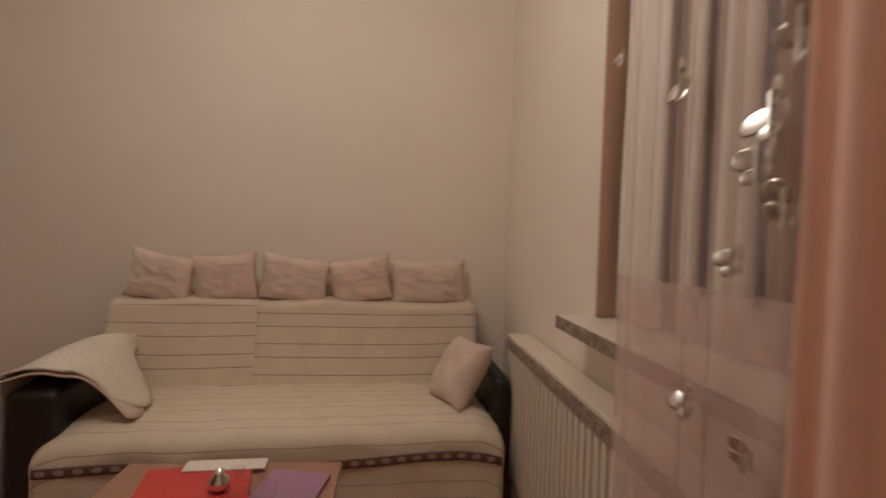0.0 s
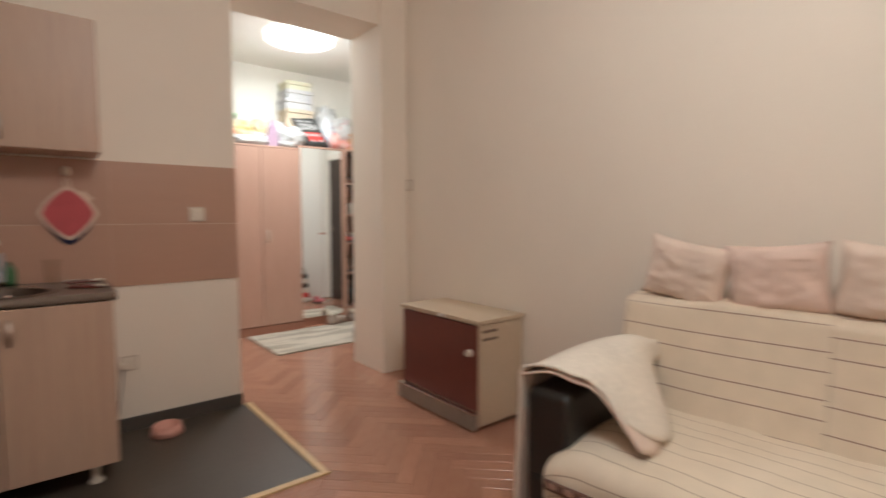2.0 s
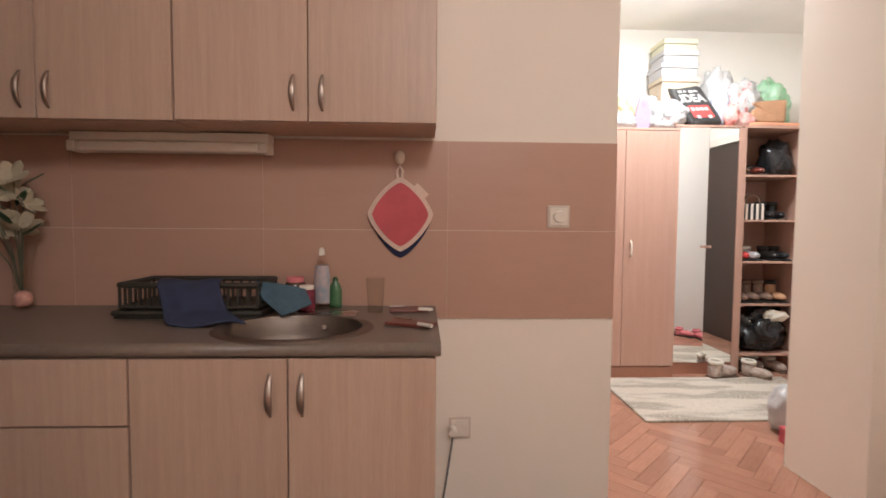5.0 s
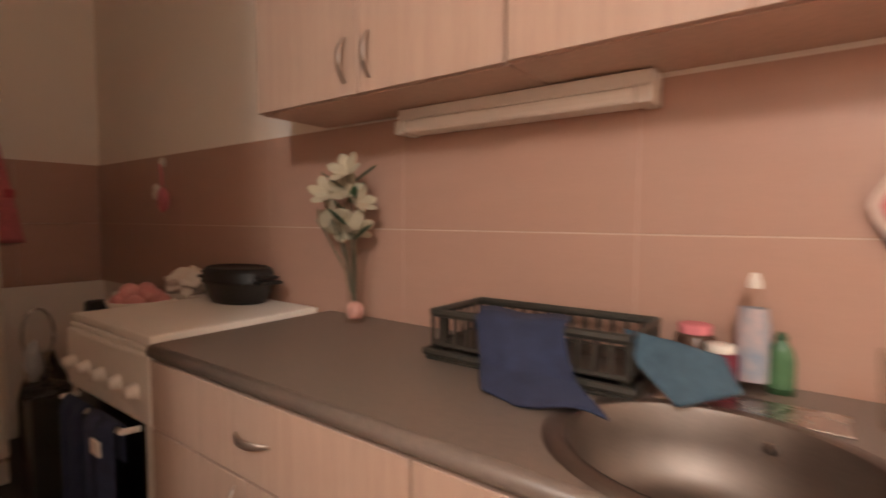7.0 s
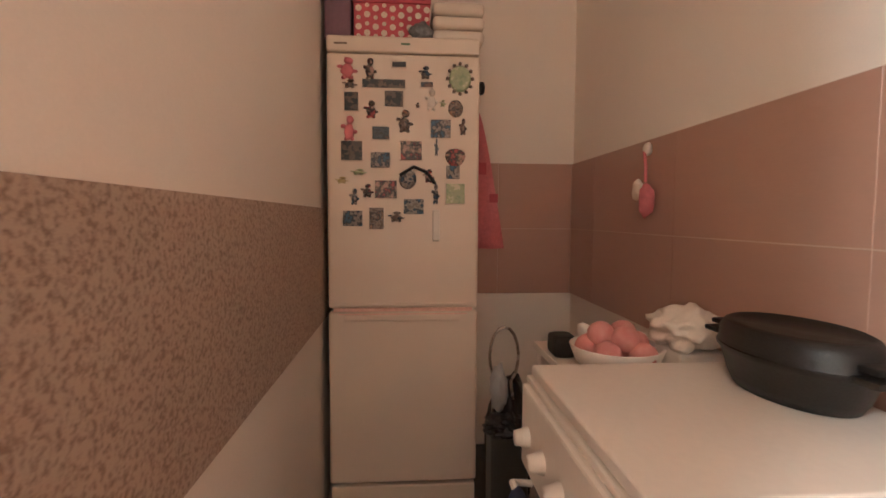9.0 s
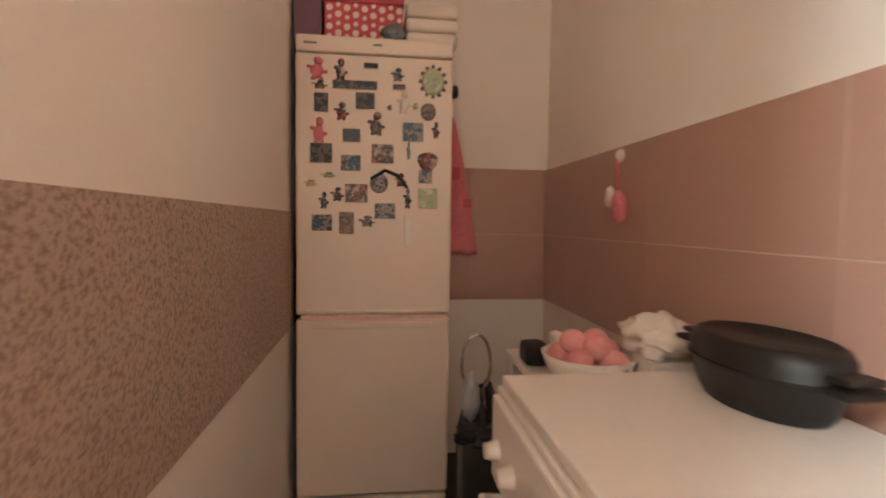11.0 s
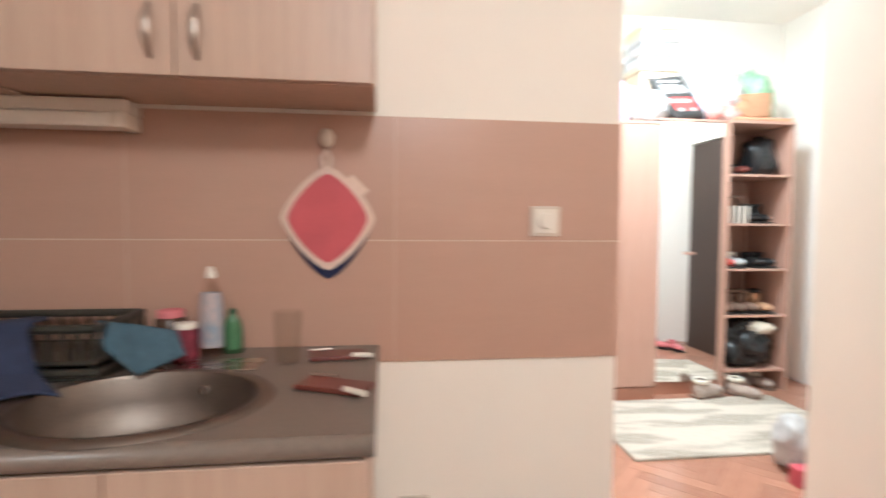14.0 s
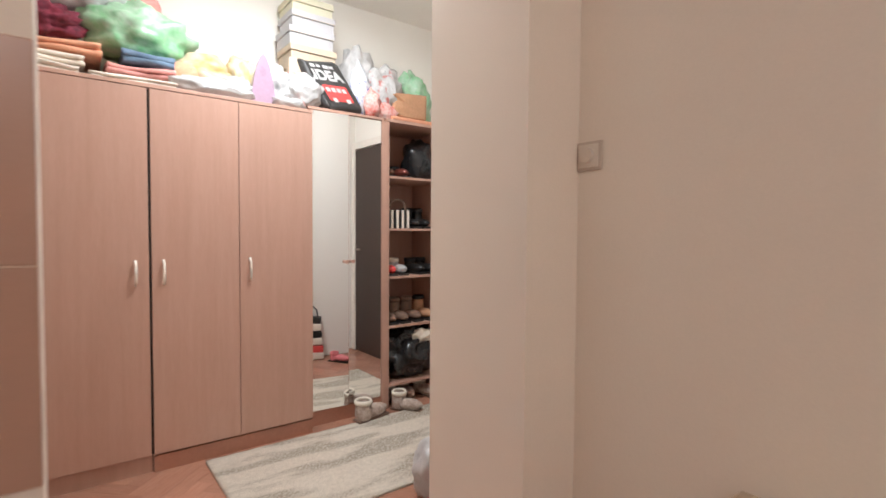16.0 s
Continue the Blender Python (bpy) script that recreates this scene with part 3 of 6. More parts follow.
for x, y, r in ((-0.155, -3.00, 0.030), (-0.165, -3.055, 0.036), (-0.215, -3.135, 0.040)):
    jar = lathe(((0.001, 0), (r * 0.6, 0), (r, r * 0.6), (r * 0.95, r * 1.1), (r * 0.45, r * 1.6), (r * 0.5, r * 1.9), (r * 0.42, r * 1.9), (0.001, r * 0.5)), (x, y, 0.494))
    ob = part("glass_ornament", jar, CLEAR if r > 0.034 else SILVER, None, "", True)
    tagged(ob, "small shiny glass ornament on the coffee table", "ornament", "ornaments on the coffee table")

# radiator
rad = thing("radiator", (-0.3, -4.07, 0), "cream ribbed panel radiator under the window", "radiator")
part("front_panel", bx(-1.40, 0.70, -4.035, -4.025, 0.14, 0.745, 0.003), RADIATOR, rad)
part("back_panel", bx(-1.40, 0.70, -4.115, -4.105, 0.14, 0.745, 0.003), RADIATOR, rad)
part("top_grille", bx(-1.405, 0.705, -4.12, -4.015, 0.765, 0.785, 0.006), RADIATOR, rad)
part("end_cap", bx(0.695, 0.706, -4.12, -4.02, 0.14, 0.766, 0.003), RADIATOR, rad)
part("lace_trim", bx(-1.405, 0.703, -4.024, -4.010, 0.725, 0.764, 0.003), LACE, rad, "dark lace edging hung along the radiator")
for i in range(42):
    x = -1.37 + i * 0.049
    part("rib", bx(x, x + 0.03, -4.0255, -4.018, 0.17, 0.715, 0.004, seg=1), RADIATOR, rad)
for x in (-1.3, 0.6):
    part("bracket", bx(x - 0.02, x + 0.02, -4.105, -4.036, 0.0, 0.70), RADIATOR, rad)


# curtains
def pleats(x0, x1, y, z0, z1, n, amp):
    def f(u, v):
        x = x0 + (x1 - x0) * u
        a = amp * (0.5 + 0.5 * v)
        return (x + 0.012 * math.sin(u * n * 2.3 + v), y + a * math.sin(u * n * 2 * math.pi + 0.6 * noise.noise(Vector((u * 5, v * 2, 1)))), z1 + (z0 - z1) * v)
    return f


net = thing("net_curtain", (-0.75, -4.19, 0.99), "grey and brown pleated curtain before the window pane", "curtain")
for a, b, brown in ((-0.06, -0.325, 0), (-0.325, -0.40, 1), (-0.40, -0.485, 0), (-0.485, -0.53, 1), (-0.53, -0.665, 0), (-0.665, -0.80, 1), (-0.80, -0.93, 0), (-0.93, -1.01, 1), (-1.01, -1.44, 0)):
    folds = max(2, round(abs(a - b) / 0.055))
    part("brown_length" if brown else "grey_length", cloth(pleats(b, a, -4.20 if brown else -4.185, 1.00, 2.34, folds, 0.014 if brown else 0.026), folds * 12, 8, 0.001), UMBER if brown else NET, net, "", True)
voile = thing("voile_curtain", (-0.85, -3.92, 0.05), "sheer rose voile curtain hanging over the radiator", "curtain")
part("voile", cloth(pleats(-1.17, -0.52, -3.972, 0.06, 2.55, 7, 0.016), 90, 10, 0.001), VOILE, voile, "", True)
part("lower_tier", cloth(pleats(-1.17, -0.545, -3.952, 0.07, 1.16, 5, 0.010), 90, 10, 0.001), VOILEB, voile, "denser lower tier", True)
heavy = thing("side_curtain", (-1.3, -3.9, 0.03), "opaque salmon curtain at the side of the window", "curtain")
part("curtain", cloth(pleats(-1.56, -1.10, -3.90, 0.03, 2.55, 6, 0.03), 80, 10, 0.003), ROSE, heavy, "", True)
railc = thing("curtain_rail", (-0.75, -3.92, 2.55), "plain white curtain rail above the window", "rail")
part("rod", rod((-1.6, -3.915, 2.565), (0.1, -3.915, 2.565), 0.014), PLASTIC, railc)
for x in (-1.5, 0.0):
    part("bracket", bx(x - 0.012, x + 0.012, -4.13, -3.91, 2.552, 2.575), PLASTIC, railc)


def butterfly(place, size, tilt):
    b = thing("butterfly_ornament", place, "silver foil butterfly clipped to the voile curtain", "ornament", "butterflies on the curtain")
    for s in (-1, 1):
        for h, r in ((0.5, 1.0), (-0.45, 0.7)):
            w = lathe(((0.001, 0.0), (0.8, 0.02), (1.0, 0.0), (0.8, -0.02), (0.001, -0.02)), (0, 0, 0), seg=14)
            w.transform(Matrix.Translation(place) @ pose(0, 0, 0, 0, tilt, 0) @ Matrix.Translation((s * size * 0.8 * r, 0.01, h * size)) @ pose(0, 0, 0, 90, 0, s * 25) @ Matrix.Diagonal((size * 0.8 * r, size * 0.6 * r, size, 1)))
            part("wing", w, SILVER, b, "", True)
    part("body", rod(Vector(place) + Vector((0, 0.012, -size)), Vector(place) + Vector((0, 0.012, size)), size * 0.12), SILVER, b)


for px, pz, s, tl in ((-0.79, 1.496, 0.026, 55), (-1.036, 1.48, 0.032, -50), (-0.995, 1.395, 0.030, 40), (-0.975, 1.335, 0.028, 10), (-1.024, 1.275, 0.026, -30), (-0.937, 1.205, 0.022, 15), (-0.865, 0.985, 0.024, 40), (-0.56, 1.62, 0.016, 20), (-0.99, 0.955, 0.018, -20)):
    butterfly((px, -3.945 if pz > 1.17 else -3.932, pz), s, tl)

# storage heater
heat = thing("storage_heater", (1.10, -0.89, 0), "cream storage heater with a dark red front panel", "heater")
part("body", bx(0.905, 1.255, -1.252, -0.522, 0.022, 0.604, 0.006), CREAM, heat)
part("lid", bx(0.885, 1.262, -1.262, -0.512, 0.604, 0.628, 0.005), CREAM, heat)
part("front_panel", bx(0.893, 0.9045, -1.240, -0.530, 0.112, 0.596, 0.003), MAROON, heat, "dark red front panel")
gr = part("grille", bx(0.876, 0.9045, -1.245, -0.525, 0.010, 0.098), GRILLE, heat, "grey aluminium air grille")
for i in range(6):
    part("slat", bx(0.862, 0.8765, -1.250, -0.520, 0.010 + i * 0.0155, 0.020 + i * 0.0155, 0.002, seg=1), GRILLE, gr)
    part("slat_end", bx(0.858, 0.880, -0.5195, -0.500, 0.010 + i * 0.0155, 0.018 + i * 0.0155, 0.001, seg=1), CHROME, gr, "bright slat end")
part("trim", bx(0.856, 0.8925, -1.252, -0.512, 0.101, 0.110, 0.002), CHROME, heat, "bright trim strip")
part("lid_strip", bx(0.880, 0.8845, -0.985, -0.905, 0.606, 0.626, 0.002), CHROME, heat, "bright catch under the lid")
knob = rod((0.8925, -1.187, 0.437), (0.868, -1.187, 0.437), 0.021, 0.018, seg=24)
part("knob", knob, PLASTIC, heat, "white round knob")
# no openings are cut: raised brown strips carry the slots' shade as colour
for z in (0.56, 0.515):
    part("vent", bx(0.925, 1.045, -1.2535, -1.2515, z - 0.008, z + 0.008, 0.0008), SLOT, heat, "raised brown strip painted as a shaded air slot")
for x in (0.95, 1.21):
    for y in (-1.19, -0.58):
        part("castor", rod((x, y - 0.012, 0.018), (x, y + 0.012, 0.018), 0.018), BLACK, heat)

# television on its cabinet
tvc = thing("tv_cabinet", (-1.66, -1.95, 0), "low white television cabinet", "cabinet")
part("body", bx(-1.92, -1.405, -2.62, -1.29, 0.04, 0.395), PLASTIC, tvc)
part("top", bx(-1.93, -1.395, -2.63, -1.28, 0.396, 0.42, 0.004), PLASTIC, tvc)
for y0, y1 in ((-2.60, -1.97), (-1.94, -1.31)):
    d = part("door", bx(-1.404, -1.388, y0, y1, 0.06, 0.385, 0.002), PLASTIC, tvc)
    part("handle", bx(-1.388, -1.374, (y0 + y1) / 2 - 0.05, (y0 + y1) / 2 + 0.05, 0.33, 0.342, 0.003), NICKEL, d)
part("plinth", bx(-1.90, -1.42, -2.60, -1.31, 0, 0.04), GREYM, tvc)
tv = thing("television", (-1.49, -1.84, 0.42), "black flat television, switched off, on a white cabinet", "television")
T = Matrix.Translation((-1.475, -1.84, 0.0)) @ pose(0, 0, 0, 0, 0, 4)
part("case", bx(-0.06, 0.005, -0.53, 0.53, 0.50, 1.10, 0.012, m=T), BLACK, tv)
part("screen", bx(0.0055, 0.009, -0.50, 0.50, 0.56, 1.075, m=T), SCREEN, tv, "dark reflecting screen")
part("bezel", bx(0.006, 0.022, -0.53, 0.53, 0.50, 0.545, 0.006, m=T), BLACK, tv)
part("neck", bx(-0.045, -0.005, -0.09, 0.09, 0.43, 0.51, m=T), BLACK, tv)
part("foot", bx(-0.14, 0.10, -0.26, 0.26, 0.421, 0.436, 0.006, m=T), BLACK, tv)
part("connector_panel", bx(-0.03, -0.01, 0.531, 0.534, 0.85, 0.95, m=T), NICKEL, tv)
part("lower_strip", bx(0.010, 0.024, -0.52, 0.52, 0.486, 0.4995, 0.003, m=T), GREYM, tv, "grey lower strip")
part("emblem", bx(0.0225, 0.0245, -0.075, 0.005, 0.520, 0.530, 0.001, m=T), CHROME, tv, "plain silver emblem")
part("power_ring", lathe(((0.012, 0), (0.016, 0), (0.016, 0.004), (0.012, 0.004)), (0, 0, 0), seg=18, m=T @ pose(0.022, -0.02, 0.508, 0, 90, 0)), CHROME, tv, "silver ring")
coil = [(-1.52 + 0.022 * math.cos(a), -1.64 + 0.0042 * a, 0.449 + 0.022 * math.sin(a)) for a in [k * 0.45 for k in range(110)]]
ob = part("coiled_cable", tube(coil, 0.006, seg=6), PLASTIC, None, "", True)
tagged(ob, "coiled white cable lying on the television cabinet", "cable")


def wall_switch(name, m, label, socket=False):
    s = thing(name, m, label, "socket" if socket else "switch")
    part("plate", bx(-0.034, 0.034, -0.011, -0.0065, -0.034, 0.034, 0.002, m=m), PLASTIC, s)
    part("frame", bx(-0.043, 0.043, -0.0062, 0.0, -0.043, 0.043, 0.003, m=m), SWITCHF, s, "darker beige frame")
    if socket:
        part("socket_ring", lathe(((0.021, 0), (0.028, 0), (0.028, 0.008), (0.021, 0.008)), (0, 0, 0), m=m @ pose(0, -0.010, 0, 90, 0, 0)), PLASTIC, s)
    else:
        part("dial", lathe(((0.001, 0.012), (0.020, 0.012), (0.023, 0.0)), (0, 0, 0), m=m @ pose(0, -0.010, 0, 90, 0, 0)), PLASTIC, s)
    return s


wall_switch("wall_switch", pose(-0.227, -0.009, 1.219), "cream square rotary switch on the tiles")
wall_switch("wall_switch", pose(1.274, -0.072, 1.445, 0, 0, -90), "cream square switch on the wall beside the opening")
sock = wall_switch("wall_socket", pose(-0.60, -0.001, 0.388), "white wall socket with a grey plug below the tiles", True)
part("plug", rod((-0.63, -0.011, 0.385), (-0.63, -0.055, 0.385), 0.017, 0.014), PLASTIC, sock)
part("cable", tube([(-0.63, -0.05, 0.375), (-0.64, -0.055, 0.30), (-0.66, -0.04, 0.15), (-0.68, -0.03, 0.03)], 0.004), GREYM, sock)
ob = part("pet_bowl", lathe(((0.001, 0.012), (0.06, 0.012), (0.066, 0.05), (0.072, 0.055), (0.085, 0.0), (0.001, 0.0)), (-0.45, -0.165, 0.0)), PINKP, None, "", True)
tagged(ob, "pink plastic feeding bowl on the slate floor", "bowl")

# ---- kitchen ----


def bow_handle(p, axis, length, out, parent, material=NICKEL):
    """An arched pull, broad and flat in the middle and narrow at its ends."""
    a, o = Vector(axis), Vector(out)
    side = a.cross(o)
    own = bmesh.new()
    rings = []
    n = 12
    for i in range(n + 1):
        k = i / n * 2 - 1
        c = Vector(p) + a * (k * length / 2) + o * (0.024 * (1 - k * k) + 0.003)
        wide, deep = 0.0035 + 0.0065 * (1 - k * k), 0.0028 + 0.0012 * (1 - k * k)
        rings.append([own.verts.new(c + side * wide * math.cos(t * math.pi / 5) + o * deep * math.sin(t * math.pi / 5)) for t in range(10)])
    for r, q in zip(rings, rings[1:]):
        for t in range(10):
            own.faces.new((r[t], r[(t + 1) % 10], q[(t + 1) % 10], q[t]))
    own.faces.new(rings[0]), own.faces.new(rings[-1])
    part("handle", own, material, parent, "satin metal bow handle", True)


def cabinet(name, x0, x1, y0, y1, z0, z1, label, seams, handles, group, hollow=0.0):
    c = thing(name, ((x0 + x1) / 2, (y0 + y1) / 2, z0), label, "cabinet", group)
    part("body", bx(x0, x1, y0 + 0.02, y1, z0, hollow or z1, 0.001), LAMEDGE, c)
    if hollow:
        for a, b in ((x0, x0 + 0.016), (x1 - 0.016, x1)):
            part("side", bx(a, b, y0 + 0.02, y1, hollow, z1), LAMEDGE, c)
    for (a, b, za, zb), h in zip(seams, handles):
        d = part("door" if zb - za > 0.25 else "drawer_front", bx(a + 0.002, b - 0.002, y0, y0 + 0.018, za + 0.002, zb - 0.002, 0.0015, seg=1), LAMINATE, c)
        hx, hz, axis = h
        bow_handle((hx, y0, hz), axis, 0.115, (0, -1, 0), d)
    return c


Zx, Xx = (0, 0, 1), (1, 0, 0)
cabinet("wall_cabinet", -1.546, -0.707, -0.275, -0.010, 1.513, 2.145, "washed oak wall cabinet with two doors above the sink",
        ((-1.122, -0.707, 1.513, 2.145), (-1.546, -1.122, 1.513, 2.145)), ((-1.075, 1.605, Zx), (-1.168, 1.605, Zx)), "wall cabinets")
cabinet("wall_cabinet", -2.402, -1.548, -0.279, -0.010, 1.509, 2.145, "washed oak wall cabinet with two doors above the worktop",
        ((-1.968, -1.548, 1.509, 2.145), (-2.402, -1.968, 1.509, 2.145)), ((-1.925, 1.60, Zx), (-2.012, 1.60, Zx)), "wall cabinets")
A = cabinet("base_cabinet", -1.512, -0.712, -0.612, -0.02, 0.10, 0.834, "washed oak sink cabinet with two doors on short legs",
            ((-1.103, -0.712, 0.10, 0.834), (-1.512, -1.103, 0.10, 0.834)), ((-1.064, 0.737, Zx), (-1.147, 0.737, Zx)), "base cabinets", 0.70)
B = cabinet("base_cabinet", -2.385, -1.514, -0.612, -0.02, 0.10, 0.834, "washed oak base cabinet with one wide drawer and two doors",
            ((-2.385, -1.514, 0.655, 0.834), (-1.950, -1.514, 0.10, 0.653), (-2.385, -1.950, 0.10, 0.653)),
            ((-1.93, 0.75, Xx), (-1.905, 0.575, Zx), (-1.995, 0.575, Zx)), "base cabinets")
for c, xs in ((A, (-0.80, -1.43)), (B, (-1.60, -2.30))):
    for x in xs:
        for y in (-0.53, -0.10):
            part("leg", lathe(((0.001, 0.0), (0.028, 0.0), (0.028, 0.012), (0.018, 0.022), (0.018, 0.09), (0.027, 0.10)), (x, y, 0.0), seg=14), PLASTIC, c, "white round leg", True)

# worktop with a round cut-out, and the sink
SX, SY, RX, RY = -1.135, -0.415, 0.205, 0.172
top = bmesh.new()
n = 48
x0, x1, y0, y1 = -1.42, -0.85, -0.600, -0.012


def on_box(a):
    dx, dy = math.cos(a), math.sin(a)
    k = min(((x1 if dx > 0 else x0) - SX) / dx if abs(dx) > 1e-6 else 9, ((y1 if dy > 0 else y0) - SY) / dy if abs(dy) > 1e-6 else 9)
    return SX + dx * k, SY + dy * k


angles = sorted([2 * math.pi * i / n for i in range(n)] + [math.atan2(b - SY, a - SX) % (2 * math.pi) for a in (x0, x1) for b in (y0, y1)])
rows = []
for a in angles:
    ex, ey = SX + RX * math.cos(a), SY + RY * math.sin(a)
    ox, oy = on_box(a)
    rows.append([top.verts.new(p) for p in ((ex, ey, 0.836), (ex, ey, 0.872), (ox, oy, 0.872), (ox, oy, 0.836))])
for p, q in zip(rows, rows[1:] + rows[:1]):
    for i, j in ((0, 1), (1, 2), (2, 3), (3, 0)):
        top.faces.new((p[i], q[i], q[j], p[j]))
bx(-2.388, x0, y0, y1, 0.836, 0.872, bm=top)
bx(x1, -0.700, y0, y1, 0.836, 0.872, bm=top)
worktop = thing("worktop", (-1.54, -0.31, 0.836), "grey brown laminate worktop with a rounded front edge", "worktop")
part("slab", top, WORKTOP, worktop)
nose = lathe(((0.018, 0), (0.018, 1.688)), (0, 0, 0), seg=16, close=True)
nose.transform(Matrix.Translation((-2.388, -0.602, 0.854)) @ pose(0, 0, 0, 0, 90, 0))
part("front_edge", nose, WORKTOP, worktop, "", True)
sink = thing("sink", (SX, SY, 0.73), "round stainless steel sink set into the worktop", "sink")
part("basin", lathe(((0.001, -0.135), (0.04, -0.135), (0.14, -0.128), (0.178, -0.105), (0.192, -0.05), (0.200, -0.004), (0.204, 0.004)), (SX, SY, 0.874), seg=48, sy=RY / RX), SINK, sink, "", True)
part("rim", lathe(((0.203, 0.0035), (0.212, 0.0065), (0.232, 0.0055), (0.238, 0.000)), (SX, SY, 0.8725), seg=48, sy=RY / RX), SINK, sink, "", True)
part("drain", lathe(((0.001, 0.004), (0.030, 0.004), (0.036, 0.0)), (SX, SY, 0.7395)), CHROME, sink, "", True)
part("overflow", lathe(((0.001, 0.003), (0.008, 0.003), (0.010, 0.0)), (0, 0, 0), m=Matrix.Translation((SX + 0.06, SY + 0.150, 0.842)) @ pose(0, 0, 0, 80, 0, 0)), CHROME, sink)
deck = bx(-0.14, 0.14, -0.05, 0.05, 0, 0.004, 0.0015, m=Matrix.Translation((SX + 0.02, -0.185, 0.8725)))
part("tap_deck", deck, STEEL, sink)

# under-cabinet lamp
lt = thing("under_cabinet_lamp", (-1.655, -0.055, 1.45), "cream strip lamp, switched off, under the wall cabinets", "lamp")
part("body", bx(-2.006, -1.307, -0.085, -0.012, 1.475, 1.508, 0.006), PLASTIC, lt)
part("diffuser", bx(-1.975, -1.340, -0.098, -0.020, 1.438, 1.474, 0.012, seg=3), ENAMEL, lt, "milky strip cover")
for a, b in ((-2.006, -1.976), (-1.339, -1.307)):
    part("end_cap", bx(a, b, -0.10, -0.016, 1.436, 1.4745, 0.006), PLASTIC, lt)

# gas stove
stove = thing("stove", (-2.70, -0.30, 0), "white enamel stove with its lid closed", "stove")
part("body", bx(-2.995, -2.395, -0.575, -0.02, 0.03, 0.8375, 0.004), ENAMEL, stove)
part("top_plate", bx(-3.0, -2.392, -0.60, -0.018, 0.838, 0.854, 0.005), ENAMEL, stove)
part("lid", bx(-2.985, -2.430, -0.592, -0.035, 0.856, 0.882, 0.007, seg=3), ENAMEL, stove, "closed white lid")
cp = part("control_panel", bx(-2.995, -2.395, -0.612, -0.574, 0.650, 0.837, 0.008), ENAMEL, stove)
for i in range(5):
    x = -2.93 + i * 0.115
    part("knob", lathe(((0.001, 0.030), (0.016, 0.030), (0.020, 0.012), (0.024, 0.0)), (0, 0, 0), seg=16, m=Matrix.Translation((x, -0.612, 0.735)) @ pose(0, 0, 0, 90, 0, 0)), PLASTIC, cp, "white knob", True)
part("oven_door", bx(-2.975, -2.475, -0.595, -0.574, 0.22, 0.638, 0.004), SCREEN, stove, "dark oven glass")
part("oven_handle", tube([(-2.95, -0.596, 0.618), (-2.95, -0.64, 0.622), (-2.50, -0.64, 0.622), (-2.50, -0.596, 0.618)], 0.009), ENAMEL, stove)
part("side_trim", bx(-2.473, -2.396, -0.592, -0.574, 0.05, 0.645, 0.003), ENAMEL, stove)
part("drawer", bx(-2.975, -2.475, -0.592, -0.574, 0.05, 0.21, 0.003), ENAMEL, stove)


def oven_towel(x0, width, length, seed):
    def f(u, v):
        x = x0 + width * (u - 0.5) * (1 - 0.12 * v) + 0.5 * width
        s = v * length
        w = 0.015 * math.sin(u * 13 + seed) * min(1, v * 3)
        if s < 0.10:
            return (x, -0.632, 0.53 + s)
        if s < 0.15:
            a = (s - 0.10) / 0.05 * math.pi
            return (x, -0.640 + 0.012 * math.cos(a), 0.628 + 0.012 * math.sin(a))
        return (x, -0.664 + w, 0.628 - (s - 0.15))
    return f


for x0, width, length, seed in ((-2.90, 0.17, 0.64, 0), (-2.70, 0.19, 0.68, 2)):
    towel2 = thing("hanging_towel", (x0 + width / 2, -0.65, 0.1), "navy blue towel hanging over the oven handle", "towel", "towels on the oven")
    part("towel", cloth(oven_towel(x0, width, length, seed), 28, 26, 0.005), TOWEL, towel2, "", True)
    if seed:
        part("label", bx(-2.575, -2.515, -0.690, -0.684, 0.565, 0.605, 0.001), PAPERW, towel2, "white sewn label")

# roasting pan
PX, PY = -2.775, -0.130
pan = thing("roasting_pan", (PX, PY, 0.883), "black oval roasting pan with its lid on", "pan")
part("pan", lathe(((0.001, 0.0), (0.78, 0.0), (0.86, 0.02), (0.98, 0.07), (1.03, 0.075), (1.03, 0.082)), (PX, PY, 0.883), seg=40, sx=0.165, sy=0.108), IRON, pan, "", True)
part("lid", lathe(((1.02, 0.083), (1.0, 0.092), (0.99, 0.112), (0.92, 0.127), (0.86, 0.131), (0.84, 0.125), (0.001, 0.125)), (PX, PY, 0.883), seg=40, sx=0.165, sy=0.108), IRON, pan, "", True)
for s in (-1, 1):
    part("handle", bx(PX + s * 0.167, PX + s * 0.218, PY - 0.045, PY + 0.045, 0.960, 0.972, 0.005), IRON, pan)
    part("lid_handle", bx(PX + s * 0.168, PX + s * 0.208, PY - 0.035, PY + 0.035, 0.978, 0.990, 0.005), IRON, pan)

# side table beyond the stove with fruit
st = thing("side_table", (-3.27, -0.28, 0), "plain white narrow table in the kitchen corner", "table")
part("tabletop", bx(-3.58, -3.03, -0.43, -0.03, 0.76, 0.785, 0.004), PLASTIC, st)
for x in (-3.54, -3.07):
    for y in (-0.40, -0.07):
        part("leg", bx(x - 0.02, x + 0.02, y - 0.02, y + 0.02, 0, 0.76), PLASTIC, st)
fb = thing("fruit_bowl", (-3.19, -0.30, 0.786), "cream bowl heaped with peaches", "bowl")
part("bowl", lathe(((0.001, 0.0), (0.07, 0.0), (0.11, 0.04), (0.128, 0.085), (0.122, 0.085), (0.10, 0.04), (0.001, 0.02)), (-3.19, -0.30, 0.786)), ENAMEL, fb, "", True)
